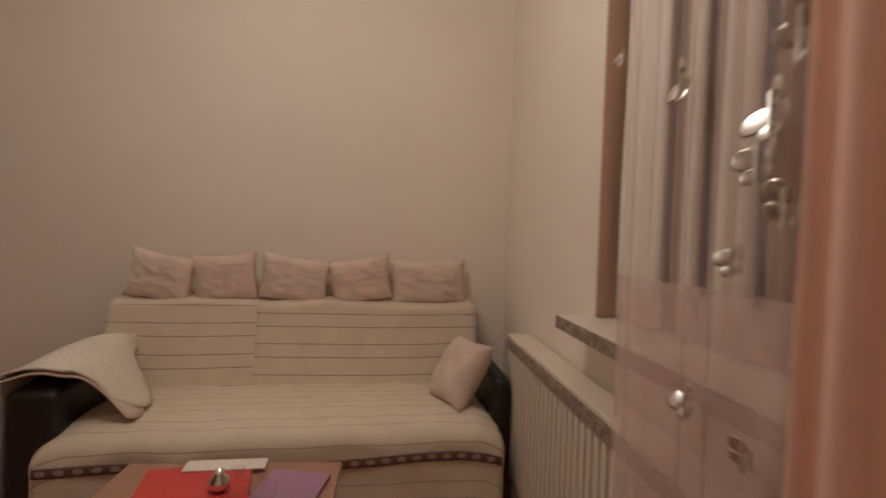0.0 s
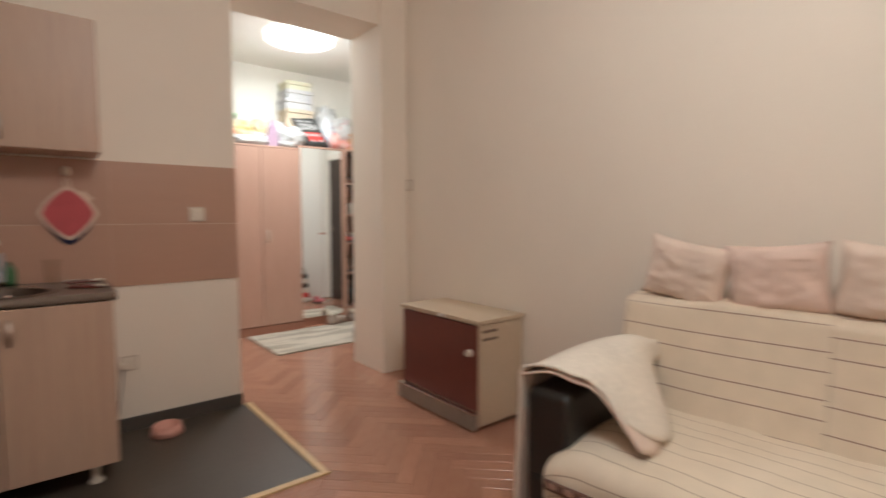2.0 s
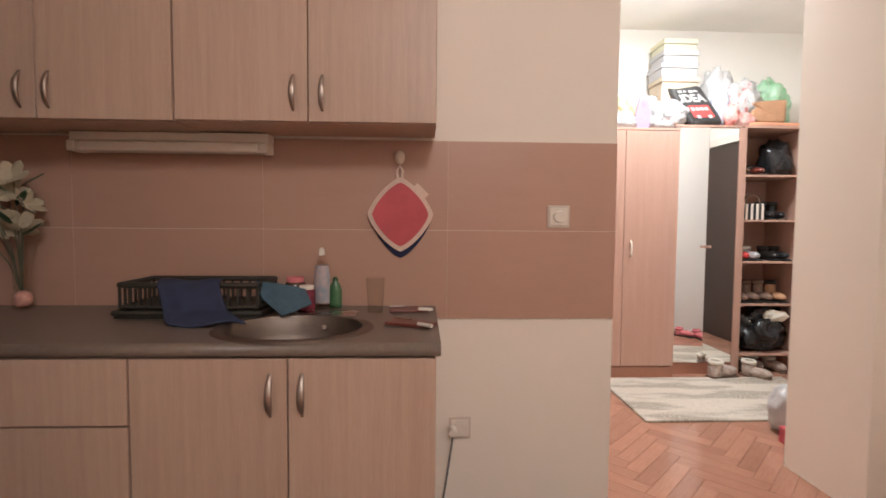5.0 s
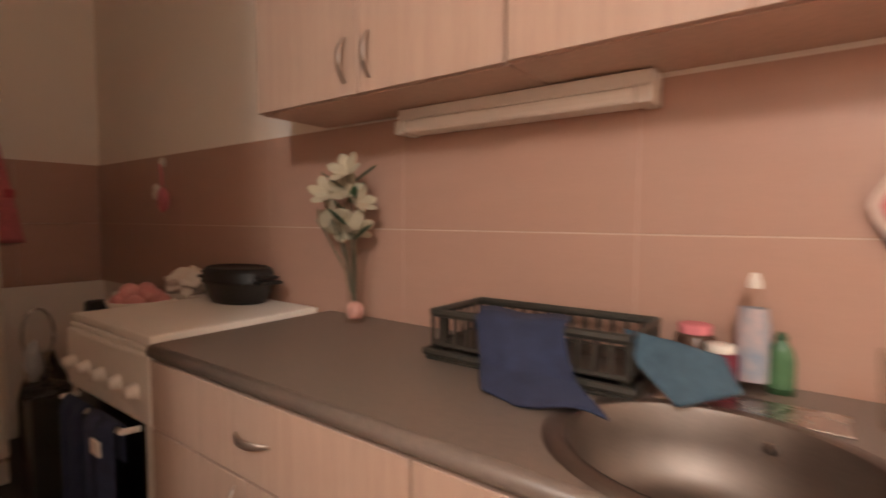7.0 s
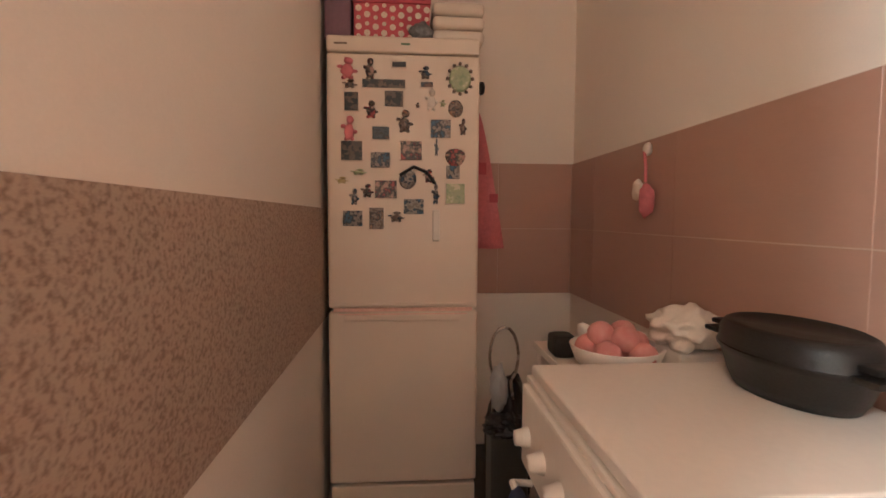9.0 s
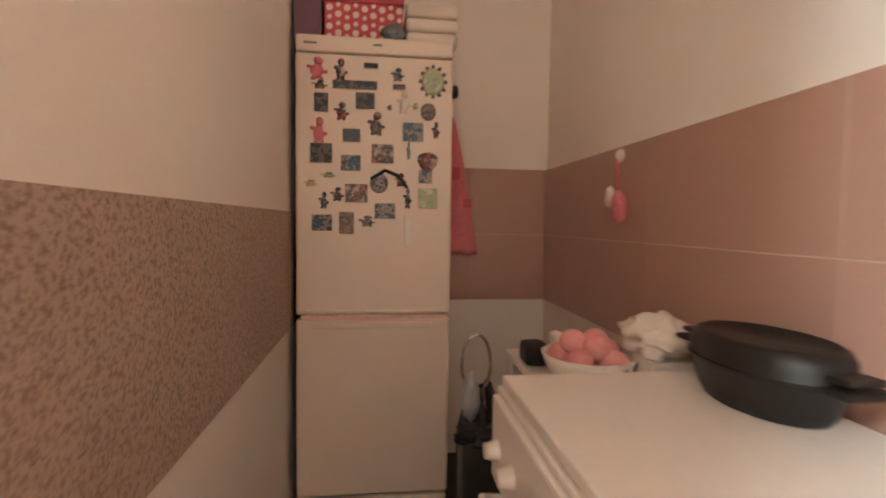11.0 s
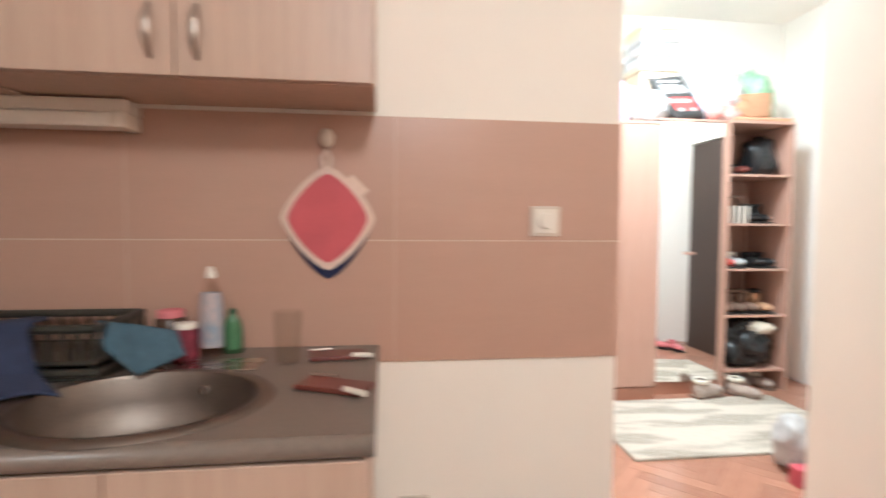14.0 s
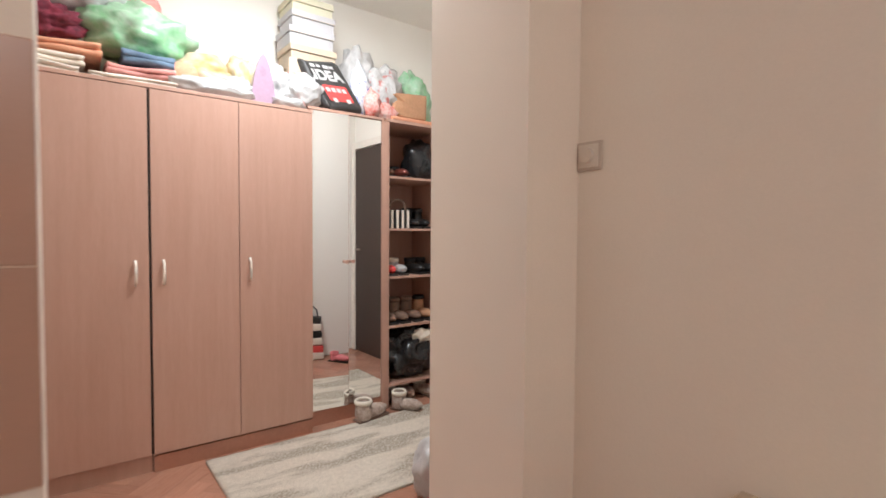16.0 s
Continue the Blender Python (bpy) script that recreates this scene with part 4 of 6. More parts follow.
for i, (dx, dy, dz) in enumerate(((0.06, -0.05, 0.075), (-0.01, -0.075, 0.08), (0.02, 0.02, 0.085), (-0.065, -0.02, 0.08), (0.075, 0.04, 0.075), (-0.03, 0.07, 0.08), (0.01, -0.05, 0.118), (-0.03, 0.03, 0.112), (0.05, 0.0, 0.112))):
    ob = part("peach", blob((-3.19 + dx, -0.30 + dy, 0.786 + dz), (0.037, 0.037, 0.035), i, 0.06, flat=False), PEACH, None, "", True)
    tagged(ob, "ripe orange pink peach in the bowl", "fruit", "peaches in the bowl")
ob = part("folded_napkin", blob((-3.14, -0.125, 0.925), (0.10, 0.085, 0.055), 3, 0.5, 2.8, sub=4), WHITECLOTH, None, "", True)
tagged(ob, "crumpled white napkin on a tin beside the fruit", "napkin")
ob = part("storage_tin", bx(-3.19, -3.06, -0.19, -0.06, 0.786, 0.878, 0.01), PLASTIC)
tagged(ob, "small cream storage tin on the side table", "tin")
ob = part("glass_jar", lathe(((0.001, 0), (0.035, 0), (0.038, 0.02), (0.038, 0.08), (0.03, 0.095), (0.03, 0.105), (0.001, 0.105)), (-3.36, -0.20, 0.786)), CLEAR, None, "", True)
tagged(ob, "small clear glass jar behind the fruit bowl", "jar")
ob = part("paper_wrap", blob((-3.42, -0.28, 0.83), (0.06, 0.05, 0.045), 12, 0.5), PAPERW, None, "", True)
tagged(ob, "crumpled white paper wrapper on the side table", "paper")
ob = part("black_purse", bx(-3.44, -3.35, -0.425, -0.35, 0.786, 0.855, 0.02, seg=3), LEATHER)
tagged(ob, "small black leather purse on the side table", "purse")

# trolley and bin in the gap beside the fridge
tr = thing("shopping_trolley", (-3.82, -0.46, 0), "dark shopping trolley with a bent steel handle", "trolley")
part("bag", blob((-3.84, -0.46, 0.27), (0.12, 0.10, 0.31), 21, 0.22, sub=4), BAGK, tr, "black bag", True)
loop = [(-3.76, -0.498 + 0.057 * math.cos(a), 0.68 + 0.115 * math.sin(a)) for a in [math.radians(-60 + 300 * k / 14) for k in range(15)]]
part("frame", tube([(-3.76, -0.46, 0.03), (-3.76, -0.46, 0.50)] + loop + [(-3.76, -0.54, 0.50), (-3.76, -0.54, 0.03)], 0.006), STEEL, tr, "", True)
for y in (-0.57, -0.43):
    part("wheel", rod((-3.74, y, 0.05), (-3.74, y + 0.02, 0.05), 0.05, seg=20), BLACK, tr)
ob = part("carrier_bag", blob((-3.72, -0.525, 0.56), (0.03, 0.035, 0.085), 61, 0.4, 2.6, sub=3, flat=False), BAGW, None, "", True)
tagged(ob, "limp pale carrier bag hung on the trolley handle", "bag")
bn = thing("waste_bin", (-3.60, -0.51, 0), "slim dark waste bin with a bag over its rim", "bin")
part("bin", bx(-3.66, -3.53, -0.585, -0.45, 0.0, 0.46, 0.02, seg=3), RACK, bn, "", False)
part("bag_rim", blob((-3.595, -0.518, 0.475), (0.075, 0.078, 0.035), 51, 0.45, 3.0, sub=4), BAGK, bn, "crumpled black bag", True)

# fridge with magnets
FX = -3.868
fr = thing("fridge", (-4.15, -0.89, 0), "tall white fridge freezer covered in souvenir magnets", "fridge")
part("body", bx(-4.44, -3.925, -1.175, -0.60, 0.03, 1.92, 0.006), FRIDGE, fr)
part("top_fascia", bx(-3.925, FX, -1.190, -0.588, 1.862, 1.925, 0.012, seg=3), FRIDGE, fr)
up = part("fridge_door", bx(-3.925, FX, -1.190, -0.588, 0.853, 1.857, 0.014, seg=3), FRIDGE, fr)
lowd = part("freezer_door", bx(-3.925, FX, -1.190, -0.588, 0.125, 0.838, 0.014, seg=3), FRIDGE, fr)
part("grip", bx(FX - 0.030, FX - 0.006, -1.17, -0.61, 0.839, 0.852), ROSE, fr, "pinkish recess between the doors")
lip = bx(FX - 0.01, FX + 0.007, -1.15, -0.61, 0.862, 0.874, 0.004)
part("grip_lip", lip, FRIDGE, up)
part("grip_lip", bx(FX - 0.01, FX + 0.006, -1.13, -0.66, 0.800, 0.826, 0.006), FRIDGE, lowd)
# pinkish strip: shade along the freezer lip put in as colour
part("lip_shade_strip", bx(FX - 0.002, FX + 0.001, -1.15, -0.63, 0.827, 0.831), ROSE, lowd, "pinkish strip painted as shade along the lip")
part("plinth", bx(-3.925, FX - 0.002, -1.185, -0.593, 0.008, 0.112, 0.008), FRIDGE, fr)
# dark sheet stands in for the shade between fridge and partition
part("side_gap_shade", bx(-4.42, -3.926, -1.1775, -1.1755, 0.05, 1.90), GAPSHADE, fr, "dark sheet painted as shade in the gap beside the fridge")
part("display", bx(FX, FX + 0.002, -0.900, -0.865, 1.892, 1.899), SOAP, fr, "small green display")
part("maker_badge", bx(FX, FX + 0.002, -1.160, -1.110, 1.889, 1.896), SLOT, fr)
for y in (-1.12, -0.65):
    part("foot", rod((-4.3, y, 0), (-4.3, y, 0.031), 0.02), BLACK, fr)
    part("foot", rod((-3.95, y, 0), (-3.95, y, 0.031), 0.02), BLACK, fr)

PICT = [mat("magnet print %s" % w, c, 0.35, dark=d, scale=34, bscale=70, bump=0) for w, c, d in (
    ("night", (0.035, 0.04, 0.035), (0.11, 0.10, 0.08)), ("sea", (0.06, 0.13, 0.20), (0.20, 0.16, 0.13)), ("town", (0.17, 0.10, 0.07), (0.045, 0.038, 0.03)),
    ("rose", (0.42, 0.09, 0.08), (0.50, 0.30, 0.24)), ("meadow", (0.30, 0.38, 0.22), (0.62, 0.60, 0.42)), ("sand", (0.36, 0.21, 0.13), (0.14, 0.09, 0.065)))]
for m_, extra in zip(PICT, ((0.16, 0.12, 0.08), (0.34, 0.30, 0.27), (0.08, 0.10, 0.11), (0.16, 0.13, 0.10), (0.38, 0.44, 0.24), (0.32, 0.24, 0.19))):
    ramp = [n for n in m_.node_tree.nodes if n.type == "VALTORGB"][0].color_ramp
    ramp.elements[0].position, ramp.elements[1].position = 0.40, 0.60
    e1, e2 = ramp.elements.new(0.47), ramp.elements.new(0.53)
    e1.color, e2.color = (*extra, 1), (0.02, 0.025, 0.03, 1) if m_ is not PICT[4] else (0.42, 0.45, 0.28, 1)


def magnet(zx, zy, w, h, kind, material, tilt=0):
    """A souvenir on the fridge door: its place across and down the door in thousandths, its size in millimetres."""
    y = -1.190 + 0.602 * zx / 1000
    z = 1.857 - 1.004 * zy / 1000
    m = Matrix.Translation((FX + 0.0005, y, z)) @ pose(0, 0, 0, 0, 90, 0) @ pose(0, 0, 0, 0, 0, tilt)
    w, h = w / 1320, h / 1240
    if kind == "card":
        b = bx(-h / 2, h / 2, -w / 2, w / 2, 0, 0.005, 0.001, m=m, seg=1)
    elif kind == "round":
        b = lathe(((0.001, 0.006), (0.8, 0.007), (0.96, 0.005), (1, 0)), (0, 0, 0), seg=20, sx=h / 2, sy=w / 2, m=m)
    elif kind == "drop":
        b = lathe(((0.001, 0.009), (0.5, 0.008), (0.9, 0.004), (1, 0)), (0, 0, 0), seg=14, sx=h / 2, sy=w / 2, m=m)
        for v in b.verts:
            v.co.y += (v.co.z - z) * 0.0 + (v.co.y - y) * 0.7 * (v.co.z - z) / h
    else:
        b = blob((h * 0.12, 0, 0), (h * 0.30, w * 0.30, 0.008), zx * 0.013, 0.35, 2.4, sub=2, m=m)
        blob((-h * 0.32, w * 0.05, 0), (h * 0.17, w * 0.22, 0.010), zx * 0.017, 0.3, 2.4, bm=b, sub=2, m=m)
        for e in (-1, 1):
            blob((h * (0.02 + 0.1 * e), e * w * 0.33, 0), (h * 0.09, w * 0.17, 0.006), zx * 0.019 + e, 0.3, 2.4, bm=b, sub=1, m=m)
            blob((h * 0.40, e * w * 0.17, 0), (h * 0.10, w * 0.13, 0.006), zx * 0.023 + e, 0.3, 2.4, bm=b, sub=1, m=m)
    if kind == "card" and zx % 2 == 0:
        rim = bx(-h / 2 - 0.004, h / 2 + 0.004, -w / 2 - 0.004, w / 2 + 0.004, 0, 0.003, 0.001, m=m, seg=1)
    else:
        rim = None
    ob = part("fridge_magnet", b, material, None, "", kind in ("figure", "drop", "round"))
    words = {"card": "small rectangular souvenir picture magnet on the fridge door", "round": "round souvenir magnet on the fridge door",
             "drop": "heart shaped souvenir magnet on the fridge door", "figure": "little moulded figure magnet on the fridge door"}
    if rim:
        part("rim", rim, FRIDGE, ob, "pale rim")
    return tagged(ob, words[kind], "magnet", "fridge magnets")


N_, S_, T_, R_, M_, D_ = PICT
for a in ((470, 40, 70, 24, BLACK), (650, 115, 62, 24, T_), (160, 185, 70, 88, N_), (435, 172, 95, 74, N_), (350, 305, 86, 60, T_), (160, 375, 108, 92, N_), (345, 410, 98, 74, S_)):
    magnet(*a[:4], "card", a[4])
for a in ((548, 372, 110, 90, R_), (382, 525, 112, 86, R_), (565, 592, 104, 74, S_), (825, 455, 70, 64, S_), (842, 540, 98, 98, M_), (320, 640, 74, 104, D_), (165, 640, 100, 76, S_), (742, 285, 104, 88, S_)):
    magnet(*a[:4], "card", a[4])
for a in ((370, 115, 220, 40, "card", N_), (525, 485, 92, 96, "round", S_), (840, 205, 78, 86, "round", D_), (868, 90, 118, 128, "round", M_), (840, 400, 104, 96, "drop", R_)):
    magnet(*a[:4], a[4], a[5])
for a in ((135, 60, 110, 110, PINK), (150, 118, 84, 44, D_), (280, 60, 74, 110, R_), (640, 68, 74, 66, S_), (680, 172, 74, 110, IVORY), (285, 215, 80, 88, R_), (145, 290, 90, 130, PINK), (505, 258, 96, 116, D_)):
    magnet(*a[:4], "figure", a[4])
for a in ((890, 275, 46, 84, D_), (755, 185, 38, 34, M_), (590, 195, 30, 26, D_), (715, 355, 26, 90, GREYM), (665, 470, 66, 70, R_), (710, 540, 46, 110, S_), (205, 457, 90, 30, M_), (95, 490, 76, 36, BAGY), (175, 555, 56, 84, S_), (260, 530, 74, 70, R_), (450, 632, 94, 56, S_)):
    magnet(*a[:4], "figure", a[4])
ob = part("fridge_magnet", bx(FX, FX + 0.008, -0.775, -0.745, 1.125, 1.25, 0.004), PLASTIC)
tagged(ob, "white plastic clip magnet on the fridge door", "magnet", "fridge magnets")
ob = part("fridge_magnet", tube([(FX + 0.004, -0.905, 1.385), (FX + 0.006, -0.85, 1.42), (FX + 0.006, -0.80, 1.40), (FX + 0.004, -0.765, 1.355)], 0.007), BLACK)
tagged(ob, "black bent figure magnet on the fridge door", "magnet", "fridge magnets")
ob = part("fridge_magnet", blob((-3.90, -0.578, 1.74), (0.03, 0.016, 0.028), 6, 0.3, sub=2), BLACK, None, "", True)
tagged(ob, "small black and white animal magnet on the fridge edge", "magnet", "fridge magnets")
cl = thing("magnet_pegs", (FX, -0.667, 1.77), "ring of little figures round the green magnet", "magnet", "fridge magnets")
for i in range(12):
    a = i * math.pi / 6
    part("figure", blob((FX + 0.004, -0.667 + 0.048 * math.cos(a), 1.767 + 0.058 * math.sin(a)), (0.006, 0.008, 0.009), i, 0.3, sub=1), D_, cl)

# things on the fridge
ob = part("storage_box", bx(-4.30, -3.93, -1.205, -1.10, 1.926, 2.16, 0.006), PURPLE)
tagged(ob, "mauve cardboard box on top of the fridge", "box")
pb = thing("dotted_box", (-4.1, -0.94, 1.926), "dark pink box with white dots on the fridge", "box")
part("box", bx(-4.32, -3.93, -1.09, -0.785, 1.926, 2.075, 0.005), DOTRED, pb)
part("lid", bx(-4.325, -3.925, -1.094, -0.781, 2.076, 2.10, 0.004), DOTRED, pb)
for i in range(9):
    for j in range(4):
        part("dot", lathe(((0.001, 0.0015), (0.008 + 0.004 * ((i + j) % 2), 0.001), (0.009 + 0.004 * ((i + j) % 2), 0.0)), (0, 0, 0), seg=12, m=Matrix.Translation((-3.9298, -1.07 + i * 0.034, 1.945 + j * 0.036 + 0.012 * (i % 2))) @ pose(0, 0, 0, 0, 90, 0)), WHITECLOTH, pb)
ob = part("knitted_hat", blob((-4.1, -0.93, 2.155), (0.12, 0.11, 0.065), 5, 0.35), NAVY, None, "", True)
tagged(ob, "black knitted hat lying on the dotted box", "hat")
ob = part("porcelain_figurine", blob((-3.90, -0.82, 1.955), (0.022, 0.045, 0.035), 8, 0.5), GREYM, None, "", True)
tagged(ob, "small dark figurine on the fridge edge", "figurine")
for i in range(3):
    ob = part("folded_towel", bx(-4.20, -3.92, -0.775, -0.562, 1.927 + i * 0.055, 1.979 + i * 0.055, 0.024, seg=4), WHITECLOTH, None, "", True)
    tagged(ob, "white folded towel stacked on the fridge", "towel", "towels on the fridge")


# apron and mitt
def apron_sheet(u, v):
    w = 0.03 + 0.20 * v ** 0.8
    y = -0.53 + (u - 0.3) * w
    return (-4.425 + 0.012 * math.sin(u * 11) * v, y, 1.76 - 0.70 * v)


ap = thing("apron", (-4.42, -0.47, 1.05), "raspberry pink apron with small patches hanging on the wall", "apron")
part("cloth", cloth(apron_sheet, 16, 22, 0.004), PINK, ap, "", True)
for y, z, s in ((-0.50, 1.47, 0.03), (-0.43, 1.32, 0.022)):
    part("patch", bx(-4.409, -4.405, y - s, y + s, z - s, z + s, 0.001), DOTRED, ap)
part("hook", rod((-4.449, -0.53, 1.77), (-4.415, -0.53, 1.775), 0.012), PLASTIC, ap)
mt = thing("oven_mitt", (-3.60, -0.03, 1.2), "small pink and white mitt hanging from a wall hook", "mitt")
part("hook", blob((-3.61, -0.018, 1.468), (0.02, 0.016, 0.024), 2, 0.1, flat=False), PLASTIC, mt, "white wall hook", True)
part("loop", tube([(-3.61, -0.03, 1.46), (-3.60, -0.028, 1.40), (-3.595, -0.03, 1.35)], 0.006), PINK, mt)
part("mitt", blob((-3.575, -0.035, 1.285), (0.035, 0.022, 0.060), 3, 0.3, flat=False), PINK, mt, "", True)
part("tag", blob((-3.655, -0.03, 1.325), (0.03, 0.016, 0.038), 7, 0.3, flat=False), WHITECLOTH, mt, "", True)

# pot holder
ph = thing("pot_holder", (-0.835, -0.02, 1.07), "quilted raspberry pot holder with cream piping on a hook", "pot holder")


def diamond(w, h, t, y, z, k=2.6):
    own = bmesh.new()
    front, back = [], []
    for i in range(48):
        a = 2 * math.pi * i / 48
        c, s = math.cos(a), math.sin(a)
        r = 1 / (abs(c) ** 1.35 + abs(s) ** 1.35) ** (1 / 1.35)
        front.append(own.verts.new((-0.835 + w * r * c, y - t, z + h * r * s)))
        back.append(own.verts.new((-0.835 + w * r * c, y, z + h * r * s)))
    own.faces.new(front), own.faces.new(back)
    for i in range(48):
        own.faces.new((front[i], front[(i + 1) % 48], back[(i + 1) % 48], back[i]))
    return own


part("lining", diamond(0.116, 0.148, 0.006, -0.011, 1.205), NAVY, ph, "navy second holder behind")
part("piping", diamond(0.124, 0.140, 0.010, -0.019, 1.222), PIPING, ph)
part("quilted_face", diamond(0.106, 0.120, 0.003, -0.0292, 1.222), RED, ph)
part("side_tag", bx(-0.03, 0.03, -0.003, 0.0, -0.022, 0.022, m=Matrix.Translation((-0.765, -0.013, 1.305)) @ pose(0, 0, 0, 0, 45, 0)), PIPING, ph)
part("loop", tube([(-0.845, -0.022, 1.35), (-0.85, -0.024, 1.385), (-0.838, -0.026, 1.405), (-0.828, -0.024, 1.385), (-0.83, -0.022, 1.35)], 0.006), PIPING, ph)
part("hook", blob((-0.838, -0.019, 1.437), (0.019, 0.015, 0.026), 2, 0.05, flat=False), PLASTIC, ph, "white wall hook", True)

# dish rack
rk = thing("dish_rack", (-1.51, -0.19, 0.873), "dark plastic dish rack on a drip tray", "dish rack")
X0, X1, Y0, Y1 = -1.745, -1.275, -0.285, -0.055
part("tray", bx(X0, X1, Y0, Y1, 0.8735, 0.884, 0.004), RACK, rk)
part("tray_lip", tube([(X0, Y0, 0.892), (X1, Y0, 0.892), (X1, Y1, 0.892), (X0, Y1, 0.892), (X0, Y0, 0.892)], 0.009), RACK, rk)
U0, U1, V0, V1 = X0 + 0.015, X1 - 0.015, Y0 + 0.012, Y1 - 0.012
part("rim", tube([(U0, V0, 0.982), (U1, V0, 0.982), (U1, V1, 0.982), (U0, V1, 0.982), (U0, V0, 0.982)], 0.010), RACK, rk)
part("lower_rim", tube([(U0, V0, 0.91), (U1, V0, 0.91), (U1, V1, 0.91), (U0, V1, 0.91), (U0, V0, 0.91)], 0.006), RACK, rk)
for i in range(15):
    x = U0 + (U1 - U0) * i / 14
    part("slat", bx(x - 0.004, x + 0.004, V0 - 0.003, V0 + 0.003, 0.91, 0.978), RACK, rk)
    part("slat", bx(x - 0.004, x + 0.004, V1 - 0.003, V1 + 0.003, 0.91, 0.978), RACK, rk)
for i in range(8):
    y = V0 + (V1 - V0) * i / 7
    part("slat", bx(U0 - 0.003, U0 + 0.003, y - 0.004, y + 0.004, 0.91, 0.978), RACK, rk)
    part("slat", bx(U1 - 0.003, U1 + 0.003, y - 0.004, y + 0.004, 0.91, 0.978), RACK, rk)
part("floor", bx(U0, U1, V0, V1, 0.905, 0.911), RACK, rk)
for x in (U0 + 0.01, U1 - 0.01):
    for y in (V0 + 0.01, V1 - 0.01):
        part("foot", rod((x, y, 0.884), (x, y, 0.906), 0.007), RACK, rk)
for i, (x, r) in enumerate(((-1.42, 0.032), (-1.36, 0.03), (-1.62, 0.035))):
    ob = part("cup", lathe(((0.001, 0), (r * 0.8, 0), (r, 0.060), (r * 0.93, 0.060), (r * 0.74, 0.006), (0.001, 0.006)), (x, -0.15, 0.912)), CLEAR if i < 2 else ENAMEL, None, "", True)
    tagged(ob, "rinsed drinking cup standing in the dish rack", "cup", "cups in the dish rack")


def rack_towel(u, v):
    s = v * 0.32
    x = -1.665 + 0.215 * u + 0.16 * v + 0.012 * math.sin(5 * v + 2 * u)
    w = (0.010 * math.sin(u * 8 + 1) + 0.006 * noise.noise(Vector((u * 5, v * 4, 3)))) * v
    if s < 0.10:
        return (x, V0 + 0.10 - s, 0.995 - 0.01 * (1 - s / 0.1) + 0.004 * math.sin(u * 9))
    if s < 0.20:
        k = s - 0.10
        return (x, V0 - 0.022 - 0.40 * k + w, 0.993 - k * 0.88)
    k = s - 0.20
    return (x, V0 - 0.062 - 0.62 * k + w, 0.905 - 0.22 * k * (1 + 0.3 * math.sin(u * 6)))


ob = part("dish_towel", cloth(rack_towel, 24, 30, 0.005), TOWEL, None, "", True)
tagged(ob, "navy dish towel draped over the dish rack", "towel")


def rag(u, v):
    """A cloth folded to a point that hangs off the rack's corner."""
    across = 2 * u - 1
    x = -1.315 + 0.165 * u + 0.035 * v
    drop = 0.105 * v * (1 - 0.55 * abs(across + 0.1))
    return (x, -0.236 - 0.045 * v + 0.022 * abs(across), 0.988 - 0.028 * u - drop + 0.010 * (1 - abs(across)))


ob = part("dish_cloth", cloth(rag, 16, 14, 0.005), BLUECLOTH, None, "", True)
tagged(ob, "steel blue dish cloth hung between rack and tap", "cloth")
for c, r, h, body, cap, words_ in (((-1.215, -0.085, 0.873), 0.036, 0.115, JARBROWN, PINK, "brown glass jar with a pink lid behind the sink"), ((-1.165, -0.125, 0.873), 0.030, 0.090, PLUM, PLASTIC, "dark red jar with a white lid behind the sink")):
    jar = thing("cleaner_jar", c, words_, "jar", "jars behind the sink")
    part("jar", lathe(((0.001, 0), (r * 0.95, 0), (r, 0.01), (r, h * 0.8), (r * 0.8, h * 0.88), (0.001, h * 0.88)), c), body, jar, "", True)
    part("lid", lathe(((r * 0.84, h * 0.86), (r * 0.86, h), (r * 0.8, h * 1.02), (0.001, h * 1.02)), c), cap, jar, "", True)


def bottle(c, r, h, body, cap, label):
    b = thing("dish_soap_bottle", c, label, "bottle")
    part("body", lathe(((0.001, 0), (r, 0), (r, h * 0.55), (r * 0.8, h * 0.72), (r * 0.4, h * 0.85), (r * 0.36, h * 0.88), (0.001, h * 0.88)), c, sy=0.75), body, b, "", True)
    part("cap", lathe(((r * 0.42, h * 0.875), (r * 0.42, h * 0.93), (r * 0.2, h), (0.001, h)), c), cap, b, "", True)
    part("label", lathe(((r * 1.01, h * 0.10), (r * 1.01, h * 0.55), (r * 0.82, h * 0.71)), c, sy=0.765), BLUEPRINT if body == CLEAR else body, b, "printed label", True)


bottle((-1.118, -0.085, 0.873), 0.028, 0.225, CLEAR, PLASTIC, "clear dish soap bottle with a printed label")
bottle((-1.074, -0.060, 0.873), 0.024, 0.115, SOAP, LEAF, "green dish soap bottle beside the sink")
ob = part("drinking_glass", lathe(((0.001, 0.004), (0.026, 0.004), (0.034, 0.125), (0.0325, 0.125), (0.025, 0.008), (0.001, 0.008)), (-0.915, -0.17, 0.8725)), CLEAR, None, "", True)
tagged(ob, "empty clear drinking glass beside the sink", "glass")
